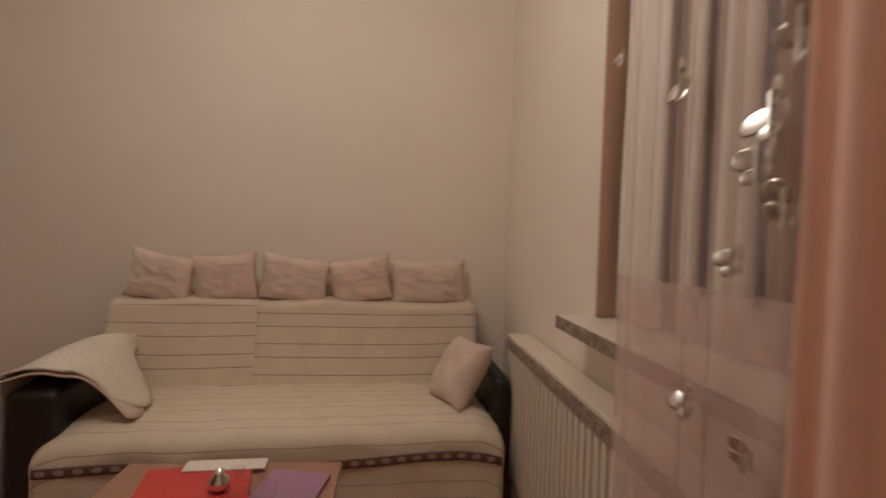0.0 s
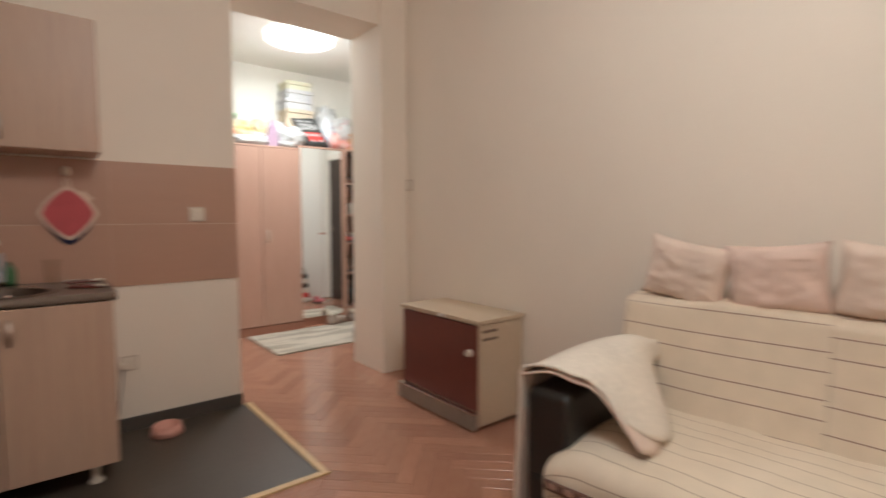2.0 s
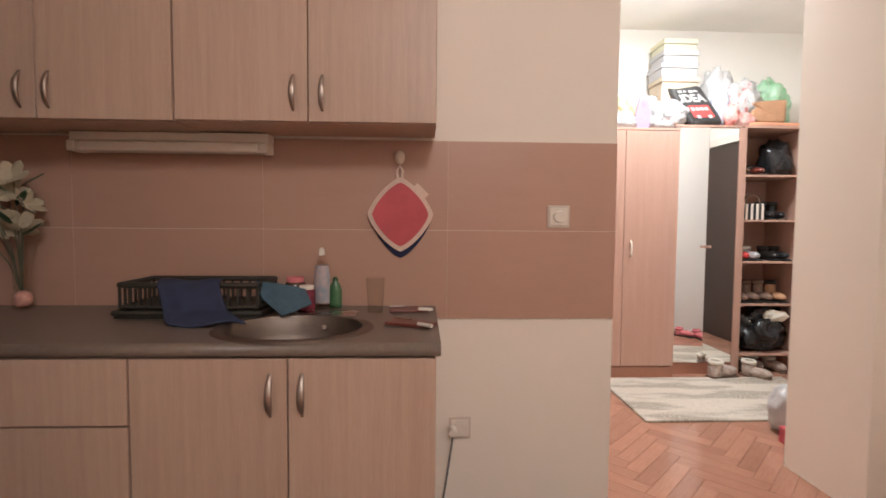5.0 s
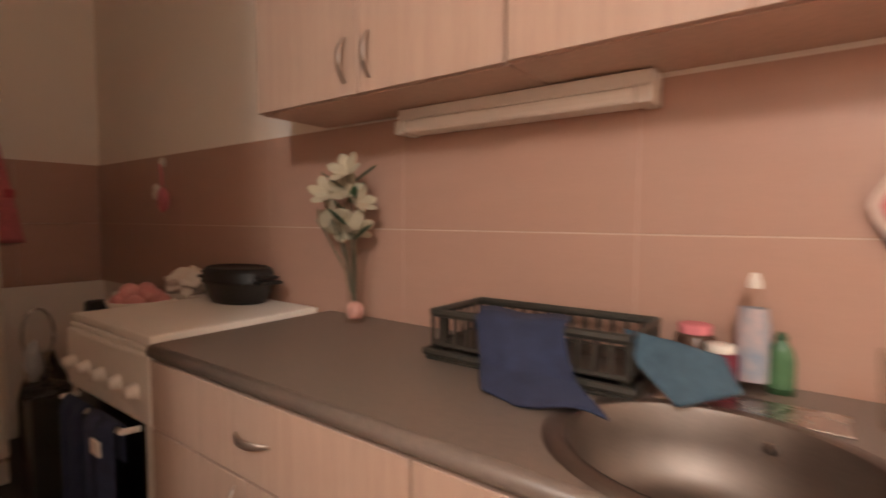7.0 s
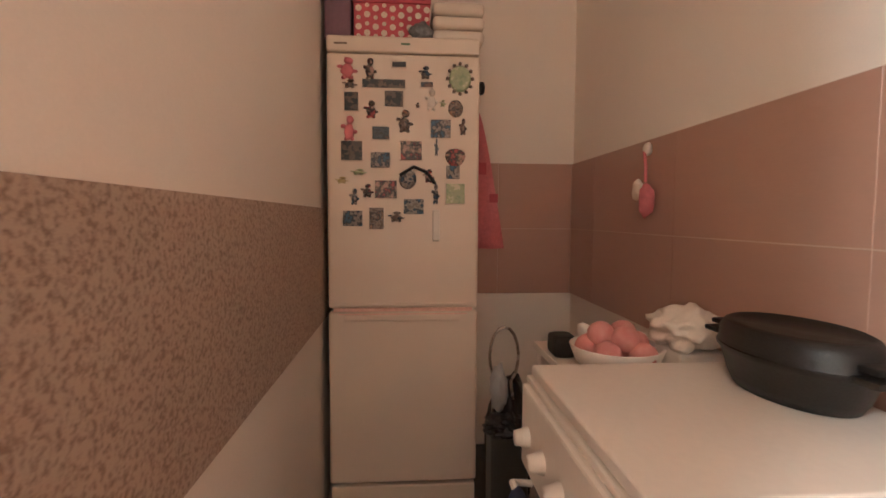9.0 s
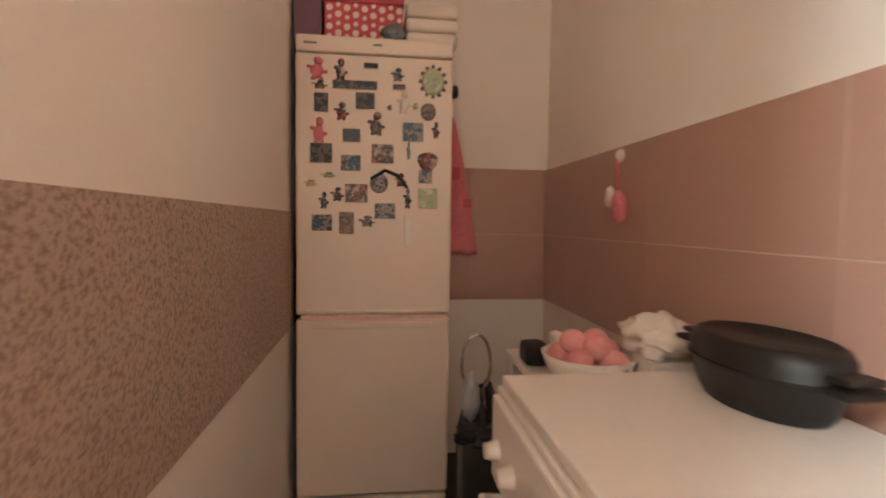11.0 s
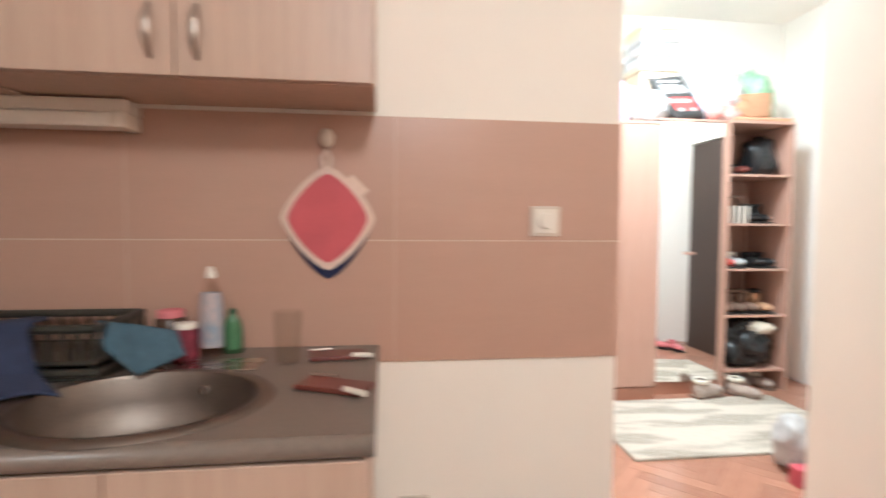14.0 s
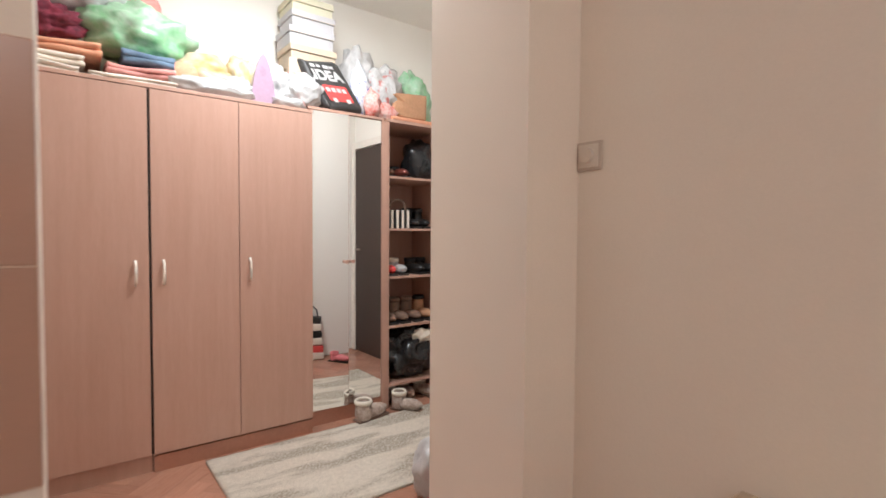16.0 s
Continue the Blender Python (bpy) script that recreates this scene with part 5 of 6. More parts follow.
for c, a, w in (((-0.80, -0.135, 0.8735), 6, 0.068), ((-0.785, -0.375, 0.8735), -24, 0.075)):
    sc = thing("vegetable_scraper", c, "brown plastic kitchen scraper with a bright edge", "scraper", "scrapers on the worktop")
    M4 = Matrix.Translation(c) @ pose(0, 0, 0, 0, 0, a)
    part("blade", bx(-w, w, -0.035, 0.035, 0, 0.010, 0.003, m=M4), MAROON, sc)
    part("edge", tube([M4 @ Vector((-w, 0.035, 0.012)), M4 @ Vector((-w * 0.2, 0.036, 0.013))], 0.003), NICKEL, sc)
    part("grip", tube([M4 @ Vector((w * 0.5, -0.03, 0.012)), M4 @ Vector((w * 1.2, -0.045, 0.012))], 0.006), PLASTIC, sc)

# vase of lilies
VX, VY = -2.165, -0.105
vs = thing("flower_vase", (VX, VY, 0.873), "clear glass vase of cream artificial lilies", "vase")
part("vase", lathe(((0.001, 0.004), (0.032, 0.004), (0.036, 0.03), (0.026, 0.07), (0.030, 0.16), (0.046, 0.23), (0.044, 0.23), (0.028, 0.16), (0.023, 0.07), (0.001, 0.05)), (VX, VY, 0.873)), CLEAR, vs, "", True)
part("pebbles", blob((VX, VY, 0.91), (0.026, 0.026, 0.032), 3, 0.2), PINKP, vs, "pink pebbles in the foot", True)
heads = ((0.02, -0.03, 0.50, 20), (-0.09, -0.02, 0.38, 200), (-0.02, -0.06, 0.35, 250), (0.05, -0.04, 0.315, 330), (-0.05, 0.0, 0.30, 120), (0.0, -0.03, 0.44, 80), (-0.06, -0.04, 0.43, 40), (0.045, -0.02, 0.40, 150), (-0.10, -0.03, 0.32, 300))
for hx, hy, hz, ang in heads:
    hx, hz = hx - 0.015, hz * 0.92
    top = Vector((VX + hx, VY + hy, 0.873 + hz))
    part("stem", tube([(VX, VY, 0.92), (VX + hx * 0.3, VY + hy * 0.3, 0.873 + hz * 0.55), top], 0.0022), STEM, vs)
    fl = bmesh.new()
    for k in range(6):
        pet = lathe(((0.001, 0), (0.5, 0.10), (0.9, 0.06), (1.0, 0.0), (0.9, -0.04), (0.5, -0.02), (0.001, -0.01)), (0, 0, 0), seg=8)
        pet.transform(Matrix.Translation(top) @ pose(0, 0, 0, 55, 0, ang * 0.6) @ pose(0, 0, 0, 0, 0, k * 60) @ pose(0, 0, 0, 0, -28 - 8 * (k % 2), 0) @ Matrix.Translation((0.032, 0, 0)) @ Matrix.Diagonal((0.036, 0.021, 0.02, 1)))
        join(fl, pet)
    part("flower", fl, PETAL, vs, "cream lily head", True)
for i in range(9):
    a = i * 2.4
    base = Vector((VX + 0.02 * math.cos(a), VY - 0.02 + 0.02 * math.sin(a), 0.873 + 0.26 + 0.022 * i))
    lf = lathe(((0.001, 0), (0.7, 0.05), (1.0, 0.0), (0.7, -0.03), (0.001, -0.02)), (0, 0, 0), seg=8)
    lf.transform(Matrix.Translation(base) @ pose(0, 0, 0, 0, -35, math.degrees(a)) @ Matrix.Translation((0.04, 0, 0)) @ Matrix.Diagonal((0.045, 0.013, 0.012, 1)))
    part("leaf", lf, LEAF, vs, "", True)

# miniature drum kit on the wall cabinet
dk = thing("model_drum_kit", (-2.25, -0.15, 2.145), "miniature red drum kit on top of the wall cabinet", "ornament")
for x, z, r, h in ((-2.26, 2.215, 0.042, 0.05), (-2.19, 2.20, 0.032, 0.04), (-2.31, 2.20, 0.03, 0.04)):
    part("drum", rod((x, -0.14, z - h / 2 - 0.02), (x, -0.17, z + h / 2 - 0.02), r, seg=20), RED, dk)
for x, z, r in ((-2.34, 2.285, 0.04), (-2.24, 2.28, 0.045), (-2.14, 2.29, 0.04), (-2.08, 2.22, 0.038), (-2.02, 2.19, 0.035)):
    part("cymbal", lathe(((0.001, 0.008), (0.3 * r, 0.006), (r, 0.0), (0.3 * r, 0.003), (0.001, 0.005)), (x, -0.15, z)), NICKEL, dk, "", True)
    part("stand", rod((x, -0.15, 2.1455), (x, -0.15, z + 0.004), 0.003), CHROME, dk)

# ---- hall ----
WY = 1.82
wa = thing("wardrobe", (0.16, 2.1, 0), "beech laminate wardrobe with plain doors and a crowded top", "wardrobe", "wardrobes in the hall")
part("body", bx(-0.48, 0.368, WY + 0.02, 2.35, 0.0, 1.905), BEECH, wa)
part("top", bx(-0.482, 0.371, WY - 0.002, 2.352, 1.906, 1.925, 0.002), BEECH, wa)
part("plinth", bx(-0.478, 0.366, WY + 0.03, WY + 0.045, 0.0, 0.085), BEECHD, wa)
wb = thing("wardrobe", (0.78, 2.1, 0), "beech laminate wardrobe with one door slightly ajar", "wardrobe", "wardrobes in the hall")
part("body", bx(0.372, 1.205, WY + 0.02, 2.35, 0.0, 1.905), BEECH, wb)
part("top", bx(0.372, 1.207, WY - 0.002, 2.352, 1.906, 1.925, 0.002), BEECH, wb)
part("plinth", bx(0.374, 1.203, WY + 0.006, WY + 0.019, 0.0, 0.082), BEECHD, wb)
for w, a, b, hx in ((wa, -0.48, -0.055, -0.10), (wa, -0.052, 0.3620, 0.305), (wb, 0.374, 0.787, 0.425), (wb, 0.790, 1.205, 0.843)):
    d = part("door", bx(a, b, WY, WY + 0.018, 0.092, 1.903, 0.0015, seg=1), BEECH, w)
    pts = [(hx, WY - 0.001, 0.945), (hx, WY - 0.022, 0.965), (hx, WY - 0.026, 1.005), (hx, WY - 0.022, 1.045), (hx, WY - 0.001, 1.065)]
    part("handle", tube(pts, 0.0065), PLASTIC, d, "pale bow handle", True)
# black strip behind the doors paints the shade in their gap
part("gap_shade_strip", bx(0.3615, 0.3735, WY + 0.0185, WY + 0.0195, 0.09, 1.90), BLACK, wa, "black strip painted as shade between the doors")

MY = 1.90
mc = thing("mirror_cabinet", (1.47, 2.1, 0), "beech cabinet with two tall mirror doors", "cabinet")
part("body", bx(1.21, 1.735, MY + 0.02, 2.35, 0.0, 1.95), BEECH, mc)
part("top", bx(1.208, 1.738, MY - 0.004, 2.352, 1.951, 1.968, 0.002), BEECH, mc)
part("plinth", bx(1.212, 1.733, MY + 0.004, MY + 0.019, 0.0, 0.09), BEECHD, mc)
part("side_post", bx(1.722, 1.760, MY - 0.006, MY + 0.019, 0.0, 1.95, 0.002), BEECH, mc)
for a, b, hx, ajar in ((1.212, 1.474, 1.452, -5), (1.478, 1.720, 1.50, 0)):
    M5 = Matrix.Translation((a, MY + 0.019, 0)) @ pose(0, 0, 0, 0, 0, ajar) @ Matrix.Translation((-a, -MY - 0.019, 0))
    d = part("mirror_door", bx(a, b, MY + 0.004, MY + 0.019, 0.094, 1.948, m=M5), BEECHD, mc)
    part("mirror", bx(a + 0.003, b - 0.003, MY, MY + 0.0035, 0.098, 1.945, m=M5), MIRROR, d, "clean mirror glass")
    part("knob", rod(M5 @ Vector((hx, MY, 1.02)), M5 @ Vector((hx, MY - 0.028, 1.02)), 0.009, 0.012), BEECH, d, "turned wooden knob")

sh = thing("shoe_shelf", (2.0, 2.1, 0), "open beech shelf unit full of shoes and bags", "shelf")
part("side", bx(1.762, 1.782, MY, 2.345, 0.0, 1.95), BEECH, sh)
part("side", bx(2.262, 2.282, MY, 2.345, 0.0, 1.95), BEECH, sh)
part("back", bx(1.783, 2.261, 2.335, 2.345, 0.0, 1.95), BEECH, sh)
part("top", bx(1.762, 2.284, MY - 0.004, 2.347, 1.951, 1.972, 0.002), BEECH, sh)
LEV = (0.16, 0.565, 0.905, 1.235, 1.59)
for z in LEV:
    part("shelf", bx(1.783, 2.261, MY + 0.004, 2.334, z - 0.016, z, 0.001), BEECH, sh)


def shoe(c, size, yaw, material, lining, label, group, boot=0.0):
    """A shoe with its sole, toe and open top, or a boot with a shaft."""
    s = thing("boot" if boot else "shoe", c, label, "boot" if boot else "shoe", group)
    m = Matrix.Translation(c) @ pose(0, 0, 0, 0, 0, yaw)
    L = size
    part("sole", bx(-L * 0.43, L * 0.47, -L * 0.15, L * 0.15, 0, L * 0.06, L * 0.028, m=m), SUEDE if material == KNIT else BLACK, s)
    slipper = material == KNIT
    part("upper", blob((L * 0.10, 0, L * 0.17), (L * 0.38, L * (0.19 if slipper else 0.165), L * (0.16 if slipper else 0.13)), size * 31, 0.12, m=m, sub=3), material, s, "", True)
    h = L * (0.36 if slipper else 0.30) + boot
    r = L * (0.19 if slipper else 0.16)
    part("shaft", lathe(((r * 0.95, L * 0.05), (r * 1.05, L * 0.16), (r * 0.98, h), (r * 0.76, h), (r * 0.7, L * 0.14), (0.001, L * 0.10)), (-L * 0.22, 0, 0), seg=16, m=m), material, s, "", True)
    part("collar", lathe(((r * 0.76, h - 0.012), (r * 1.10, h - 0.008), (r * 1.14, h + 0.008), (r * 1.0, h + 0.020), (r * 0.78, h + 0.012)), (-L * 0.22, 0, 0), seg=16, m=m), lining, s, "", True)
    return s


g = "shoes on the shelf"
for x, z, yaw, mt_, lab in ((1.85, LEV[4], 80, SUEDE, "brown leather shoe on the top shelf"), (1.95, LEV[4], 95, MAROON, "dark red shoe on the top shelf")):
    shoe((x, 2.06, z + 0.0005), 0.24, yaw - 180, mt_, BLACK, lab, g)
ob = part("handbag", blob((2.13, 2.08, LEV[4] + 0.135), (0.12, 0.13, 0.16), 14, 0.35), BAGK, None, "", True)
tagged(ob, "shiny black handbag slumped on the top shelf", "bag")
sb = thing("striped_handbag", (1.91, 2.0, LEV[3]), "black and white striped handbag with round handles", "bag")
for i in range(8):
    part("stripe", bx(1.82 + i * 0.022, 1.839 + i * 0.022, 1.97, 2.05, LEV[3] + 0.0005, LEV[3] + 0.13, 0.004), PLASTIC if i % 2 else BLACK, sb)
part("handle", tube([(1.83, 2.0, LEV[3] + 0.13), (1.86, 2.0, LEV[3] + 0.19), (1.91, 2.0, LEV[3] + 0.205), (1.96, 2.0, LEV[3] + 0.19), (1.98, 2.0, LEV[3] + 0.13)], 0.008), SUEDE, sb)
for x in (2.06, 2.15):
    shoe((x, 2.06, LEV[3] + 0.0005), 0.24, -95, BLACK, BLACK, "plain black shoe on the shelf", g, 0.06)
for x, mt_, lab in ((1.84, FOLDER, "red sports shoe with pale sole"), (1.93, BAGW, "white sports shoe with pale laces"), (2.08, BLACK, "black sports shoe on the shelf"), (2.17, BLACK, "black sports shoe on the shelf")):
    shoe((x, 2.04, LEV[2] + 0.0005), 0.25, -90, mt_, PLASTIC if mt_ != BLACK else BLACK, lab, g, 0.02)
for x, mt_ in ((1.84, SUEDE), (1.94, SUEDE), (2.05, SUEDE), (2.16, PAPERB)):
    shoe((x, 2.04, LEV[1] + 0.0005), 0.26, -90, mt_, BLACK if mt_ == PAPERB else SUEDE, "worn brown suede boot on the shelf", g, 0.07)
ob = part("bin_bag", blob((2.02, 2.06, LEV[0] + 0.17), (0.21, 0.15, 0.20), 33, 0.45, 2.6, sub=4), BAGK, None, "", True)
tagged(ob, "full black plastic sack on the bottom shelf", "sack")
ob = part("fur_scarf", blob((2.10, 1.96, LEV[0] + 0.30), (0.09, 0.06, 0.05), 12, 0.6), FLEECE, None, "", True)
tagged(ob, "cream fur scarf stuffed above the sack", "scarf")
for x, y, yaw in ((1.88, 2.02, -90), (2.02, 2.05, -100), (2.15, 2.0, -80)):
    shoe((x, y, 0.0005), 0.24, yaw, KNIT, FLEECE, "flat grey brown slipper under the shelf", g)
shoe((1.58, 1.79, 0.0125), 0.27, 10, KNIT, FLEECE, "knitted slipper boot with cream fleece lining", "slipper boots", 0.02)
shoe((1.86, 1.80, 0.0005), 0.25, -60, KNIT, FLEECE, "knitted slipper boot with cream fleece lining", "slipper boots", 0.02)
for x, y, yaw in ((1.80, 0.47, 50), (1.93, 0.56, 75)):
    shoe((x, y, 0.0005), 0.23, yaw, PINK, PINK, "pink foam clog on the hall floor", "foam clogs")
tb = thing("striped_bag", (1.60, 0.28, 0), "black and white striped shopping bag against the wall", "bag")
for i in range(6):
    M6 = Matrix.Translation((1.60 + 0.006 * i, 0.275 - 0.008 * i, 0.001 + i * 0.066)) @ pose(0, 0, 0, 0, 4 * math.sin(i * 1.7), 3 * i)
    band = bx(-0.10 + 0.008 * i, 0.10 - 0.008 * i, -0.06, 0.05 - 0.004 * i, 0.0, 0.064, 0.014, m=M6)
    part("stripe", band, (PLASTIC, FOLDER, PLASTIC, BLACK, PLASTIC, BLACK)[i], tb)
part("handle", tube([(1.56, 0.24, 0.385), (1.565, 0.235, 0.47), (1.61, 0.232, 0.50), (1.65, 0.235, 0.46), (1.66, 0.24, 0.385)], 0.007), BLACK, tb)
ob = part("carrier_bag", blob((1.355, 0.80, 0.125), (0.10, 0.10, 0.145), 41, 0.3, 1.7, sub=4), BAGW, None, "", True)
tagged(ob, "white carrier bag with blue print on the floor", "bag")
ob = part("red_box", bx(1.22, 1.32, 0.62, 0.69, 0.001, 0.09, 0.008), DOTRED)
tagged(ob, "small red box beside the carrier bag", "box")

# entrance door in the hall
dr = structure("door_1", bx(2.385, 2.415, 0.26, 1.08, 0.005, 2.02, 0.003), WENGE, "dark brown flush entrance door, closed")
part("door_handle", tube([(2.385, 0.34, 1.03), (2.34, 0.34, 1.03), (2.335, 0.44, 1.03)], 0.009), NICKEL, dr)
bm = bx(2.375, 2.419, 0.19, 0.258, 0, 2.10, 0.003)
bx(2.375, 2.419, 1.082, 1.15, 0, 2.10, 0.003, bm=bm)
bx(2.375, 2.419, 0.258, 1.082, 2.03, 2.10, 0.003, bm=bm)
part("frame", bm, WHITEWOOD, dr, "white door frame")

# rug
rug = mat("shaggy cream and grey rug", (0.62, 0.56, 0.47), 1.0, var=0.12, scale=55, bscale=130, bump=1.0, dist=0.012)
nt = rug.node_tree
tc, mp, wv, rp, mx = (nt.nodes.new("ShaderNode" + k) for k in ("TexCoord", "Mapping", "TexNoise", "ValToRGB", "Mix"))
mp.inputs["Rotation"].default_value = (0, 0, radians(24))
mp.inputs["Scale"].default_value = (0.9, 3.8, 1.0)
wv.inputs["Scale"].default_value, wv.inputs["Detail"].default_value, wv.inputs["Roughness"].default_value = 1.5, 3.0, 0.5
rp.color_ramp.elements[0].position, rp.color_ramp.elements[1].position = 0.47, 0.55
mx.data_type = "RGBA"
pile, fleck, gate = (nt.nodes.new("ShaderNode" + k) for k in ("TexNoise", "ValToRGB", "Math"))
pile.inputs["Scale"].default_value, pile.inputs["Detail"].default_value = 85, 3
fleck.color_ramp.elements[0].position, fleck.color_ramp.elements[1].position = 0.36, 0.58
fleck.color_ramp.elements[0].color = (0.15, 0.15, 0.15, 1)
gate.operation = "MULTIPLY"
mx.inputs[7].default_value = (0.33, 0.285, 0.225, 1)
b = nt.nodes["Principled BSDF"]
src = b.inputs["Base Color"].links[0].from_socket
nt.links.new(tc.outputs["Object"], mp.inputs[0]), nt.links.new(mp.outputs[0], wv.inputs["Vector"]), nt.links.new(wv.outputs[0], rp.inputs[0])
nt.links.new(tc.outputs["Object"], pile.inputs["Vector"]), nt.links.new(pile.outputs[0], fleck.inputs[0])
nt.links.new(rp.outputs[0], gate.inputs[0]), nt.links.new(fleck.outputs[0], gate.inputs[1])
nt.links.new(gate.outputs[0], mx.inputs[0]), nt.links.new(src, mx.inputs[6]), nt.links.new(mx.outputs[2], b.inputs["Base Color"])


def rug_sheet(u, v):
    return (0.60 + 1.45 * u, 0.955 + 0.825 * v, 0.013 + 0.003 * noise.noise(Vector((u * 50, v * 30, 3))))


ob = part("rug", cloth(rug_sheet, 60, 36, 0.012), rug, None, "", True)
tagged(ob, "shaggy cream rug with grey diagonal streaks", "rug")

# ceiling lamp, lit
hl = thing("ceiling_lamp", (0.97, 1.22, H), "round white glass ceiling lamp, lit", "lamp")
part("base_plate", lathe(((0.001, -0.001), (0.17, -0.001), (0.17, -0.025), (0.001, -0.025)), (0.97, 1.22, H)), PLASTIC, hl)
part("glass_disc", lathe(((0.30, -0.030), (0.305, -0.045), (0.27, -0.062), (0.001, -0.070)), (0.97, 1.22, H), seg=40), GLOW, hl, "glowing opal glass", True)
ll = thing("ceiling_rose", (-0.40, -2.85, H), "plain lamp holder on the living room ceiling", "lamp")
part("base_plate", lathe(((0.001, -0.001), (0.10, -0.001), (0.10, -0.012), (0.02, -0.02), (0.001, -0.022)), (-0.40, -2.85, H)), PLASTIC, ll, "", True)


# clutter on the wardrobes
def lump(name, c, s, seed, rough, material, label, cat, freq=2.4, sub=3):
    ob = part(name, blob(c, s, seed, rough, freq, sub=sub), material, None, "", True)
    return tagged(ob, label, cat)


def fold(name, x0, x1, y0, y1, z, h, material, label, seed):
    """A cloth folded back and forth, its rounded folds to the front."""
    n = 4
    p = h / n

    def f(u, v):
        q = min(v * n, n - 1e-6)
        k = int(q)
        fr = q - k
        even = k % 2 == 0
        y = y1 + (y0 - y1) * (fr if even else 1 - fr)
        t = max(0.0, (fr - 0.9) / 0.1) if even else max(0.0, (0.1 - fr) / 0.1)
        zz = p * k + p * t if even else p * (k + 1) - p * t
        y += 0.02 * t * t
        x = x0 + (x1 - x0) * u
        lift = 1.4 * noise.noise(Vector((x * 6 + seed, y * 6, seed * 2.1)))
        side = noise.noise(Vector((k * 1.3 + seed, y * 3, seed)))
        return (x + 0.014 * side * (2 * u - 1), y - 0.034 * noise.noise(Vector((x * 6, k * 0.9, seed))), z + 0.002 + zz * (1 + 0.30 * lift))

    ob = part(name, cloth(f, 18, 48, 0.8 * p), material, None, "", True)
    return tagged(ob, label, "cloth", "folded laundry on the wardrobe")


Z0 = 1.926
fold("folded_sheet", -0.30, 0.10, 1.84, 2.20, Z0, 0.045, IVORY, "folded ivory sheet on the wardrobe", 1)
fold("folded_sheet", -0.28, 0.12, 1.85, 2.20, Z0 + 0.047, 0.05, WHITECLOTH, "folded white sheet on the wardrobe", 2)
fold("folded_blanket", -0.30, 0.19, 1.85, 2.22, Z0 + 0.10, 0.06, APRICOT, "folded apricot blanket on the wardrobe", 3)
lump("checked_blanket", (-0.08, 2.03, Z0 + 0.255), (0.20, 0.17, 0.10), 5, 0.5, PLUM, "plum checked blanket crumpled on the pile", "blanket", 4.5, 4)
fold("folded_sheet", 0.14, 0.50, 1.84, 2.18, Z0, 0.035, IVORY, "folded ivory sheet on the wardrobe", 4)
fold("folded_blanket", 0.21, 0.50, 1.85, 2.18, Z0 + 0.037, 0.065, ROSEC, "folded old rose blanket on the wardrobe", 5)
fold("folded_jumper", 0.27, 0.50, 1.87, 2.12, Z0 + 0.104, 0.06, DENIM, "folded grey blue jumper on the pile", 6)
lump("green_bag", (0.35, 2.08, Z0 + 0.295), (0.25, 0.18, 0.16), 7, 0.26, BAGG, "stuffed green and white plastic bag", "bag", 3.2, 4)
lump("rolled_blanket", (0.38, 2.16, Z0 + 0.48), (0.10, 0.10, 0.07), 15, 0.4, ROSEC, "rose coloured rolled blanket on the bags", "blanket")
lump("white_bag", (0.16, 2.10, Z0 + 0.45), (0.16, 0.13, 0.11), 17, 0.3, BAGW, "stuffed white plastic bag on top of the pile", "bag", 2.0, 4)
lump("yellow_bag", (0.66, 2.05, Z0 + 0.135), (0.18, 0.12, 0.12), 9, 0.34, BAGY, "yellow and white plastic bag on the wardrobe", "bag", 2.4, 4)
lump("folded_jumper", (0.55, 1.99, Z0 + 0.09), (0.12, 0.10, 0.085), 16, 0.4, APRICOT, "apricot jumper pushed between the bags", "cloth")
lump("clear_bag", (0.68, 1.89, Z0 + 0.045), (0.20, 0.06, 0.055), 10, 0.40, BAGW, "flat white plastic bag on the wardrobe edge", "bag", 1.9, 4)
lump("yellow_bag", (0.87, 2.05, Z0 + 0.125), (0.10, 0.10, 0.15), 19, 0.45, BAGY, "tall yellow printed bag on the wardrobe", "bag", 2.6, 4)
lump("clear_bag", (0.80, 1.93, Z0 + 0.06), (0.09, 0.07, 0.07), 20, 0.5, BAGW, "small white plastic bag by the iron", "bag", 3.0, 4)
lump("clear_bag", (1.09, 1.89, Z0 + 0.03), (0.10, 0.055, 0.035), 11, 0.5, BAGW, "crumpled white plastic bag", "bag")
lump("red_bag", (1.155, 1.95, Z0 + 0.04), (0.045, 0.08, 0.045), 24, 0.4, BAGR, "small red and white bag on the wardrobe edge", "bag")
lump("silver_bag", (1.06, 2.0, Z0 + 0.12), (0.075, 0.09, 0.13), 22, 0.5, BAGS, "upright silver plastic bag behind the iron", "bag", 2.6, 4)

irn = thing("steam_iron", (0.945, 1.95, Z0), "lilac and white steam iron standing upright", "iron")
plate = bmesh.new()
ring = []
for s in (-0.012, 0.012):
    ring.append([plate.verts.new((0.945 + 0.066 * (1 - (k / 12) ** 2) ** 0.8 * (1 if e else -1), 1.90 + s, Z0 + 0.001 + 0.29 * k / 12)) for e, ks in ((0, range(0, 13)), (1, range(11, -1, -1))) for k in ks])
for r in ring:
    plate.faces.new(r)
for i in range(len(ring[0])):
    j = (i + 1) % len(ring[0])
    plate.faces.new((ring[0][i], ring[0][j], ring[1][j], ring[1][i]))
part("soleplate", plate, LILACP, irn, "lilac soleplate")
part("body", blob((0.945, 1.955, Z0 + 0.10), (0.056, 0.05, 0.115), 3, 0.1), PLASTIC, irn, "", True)
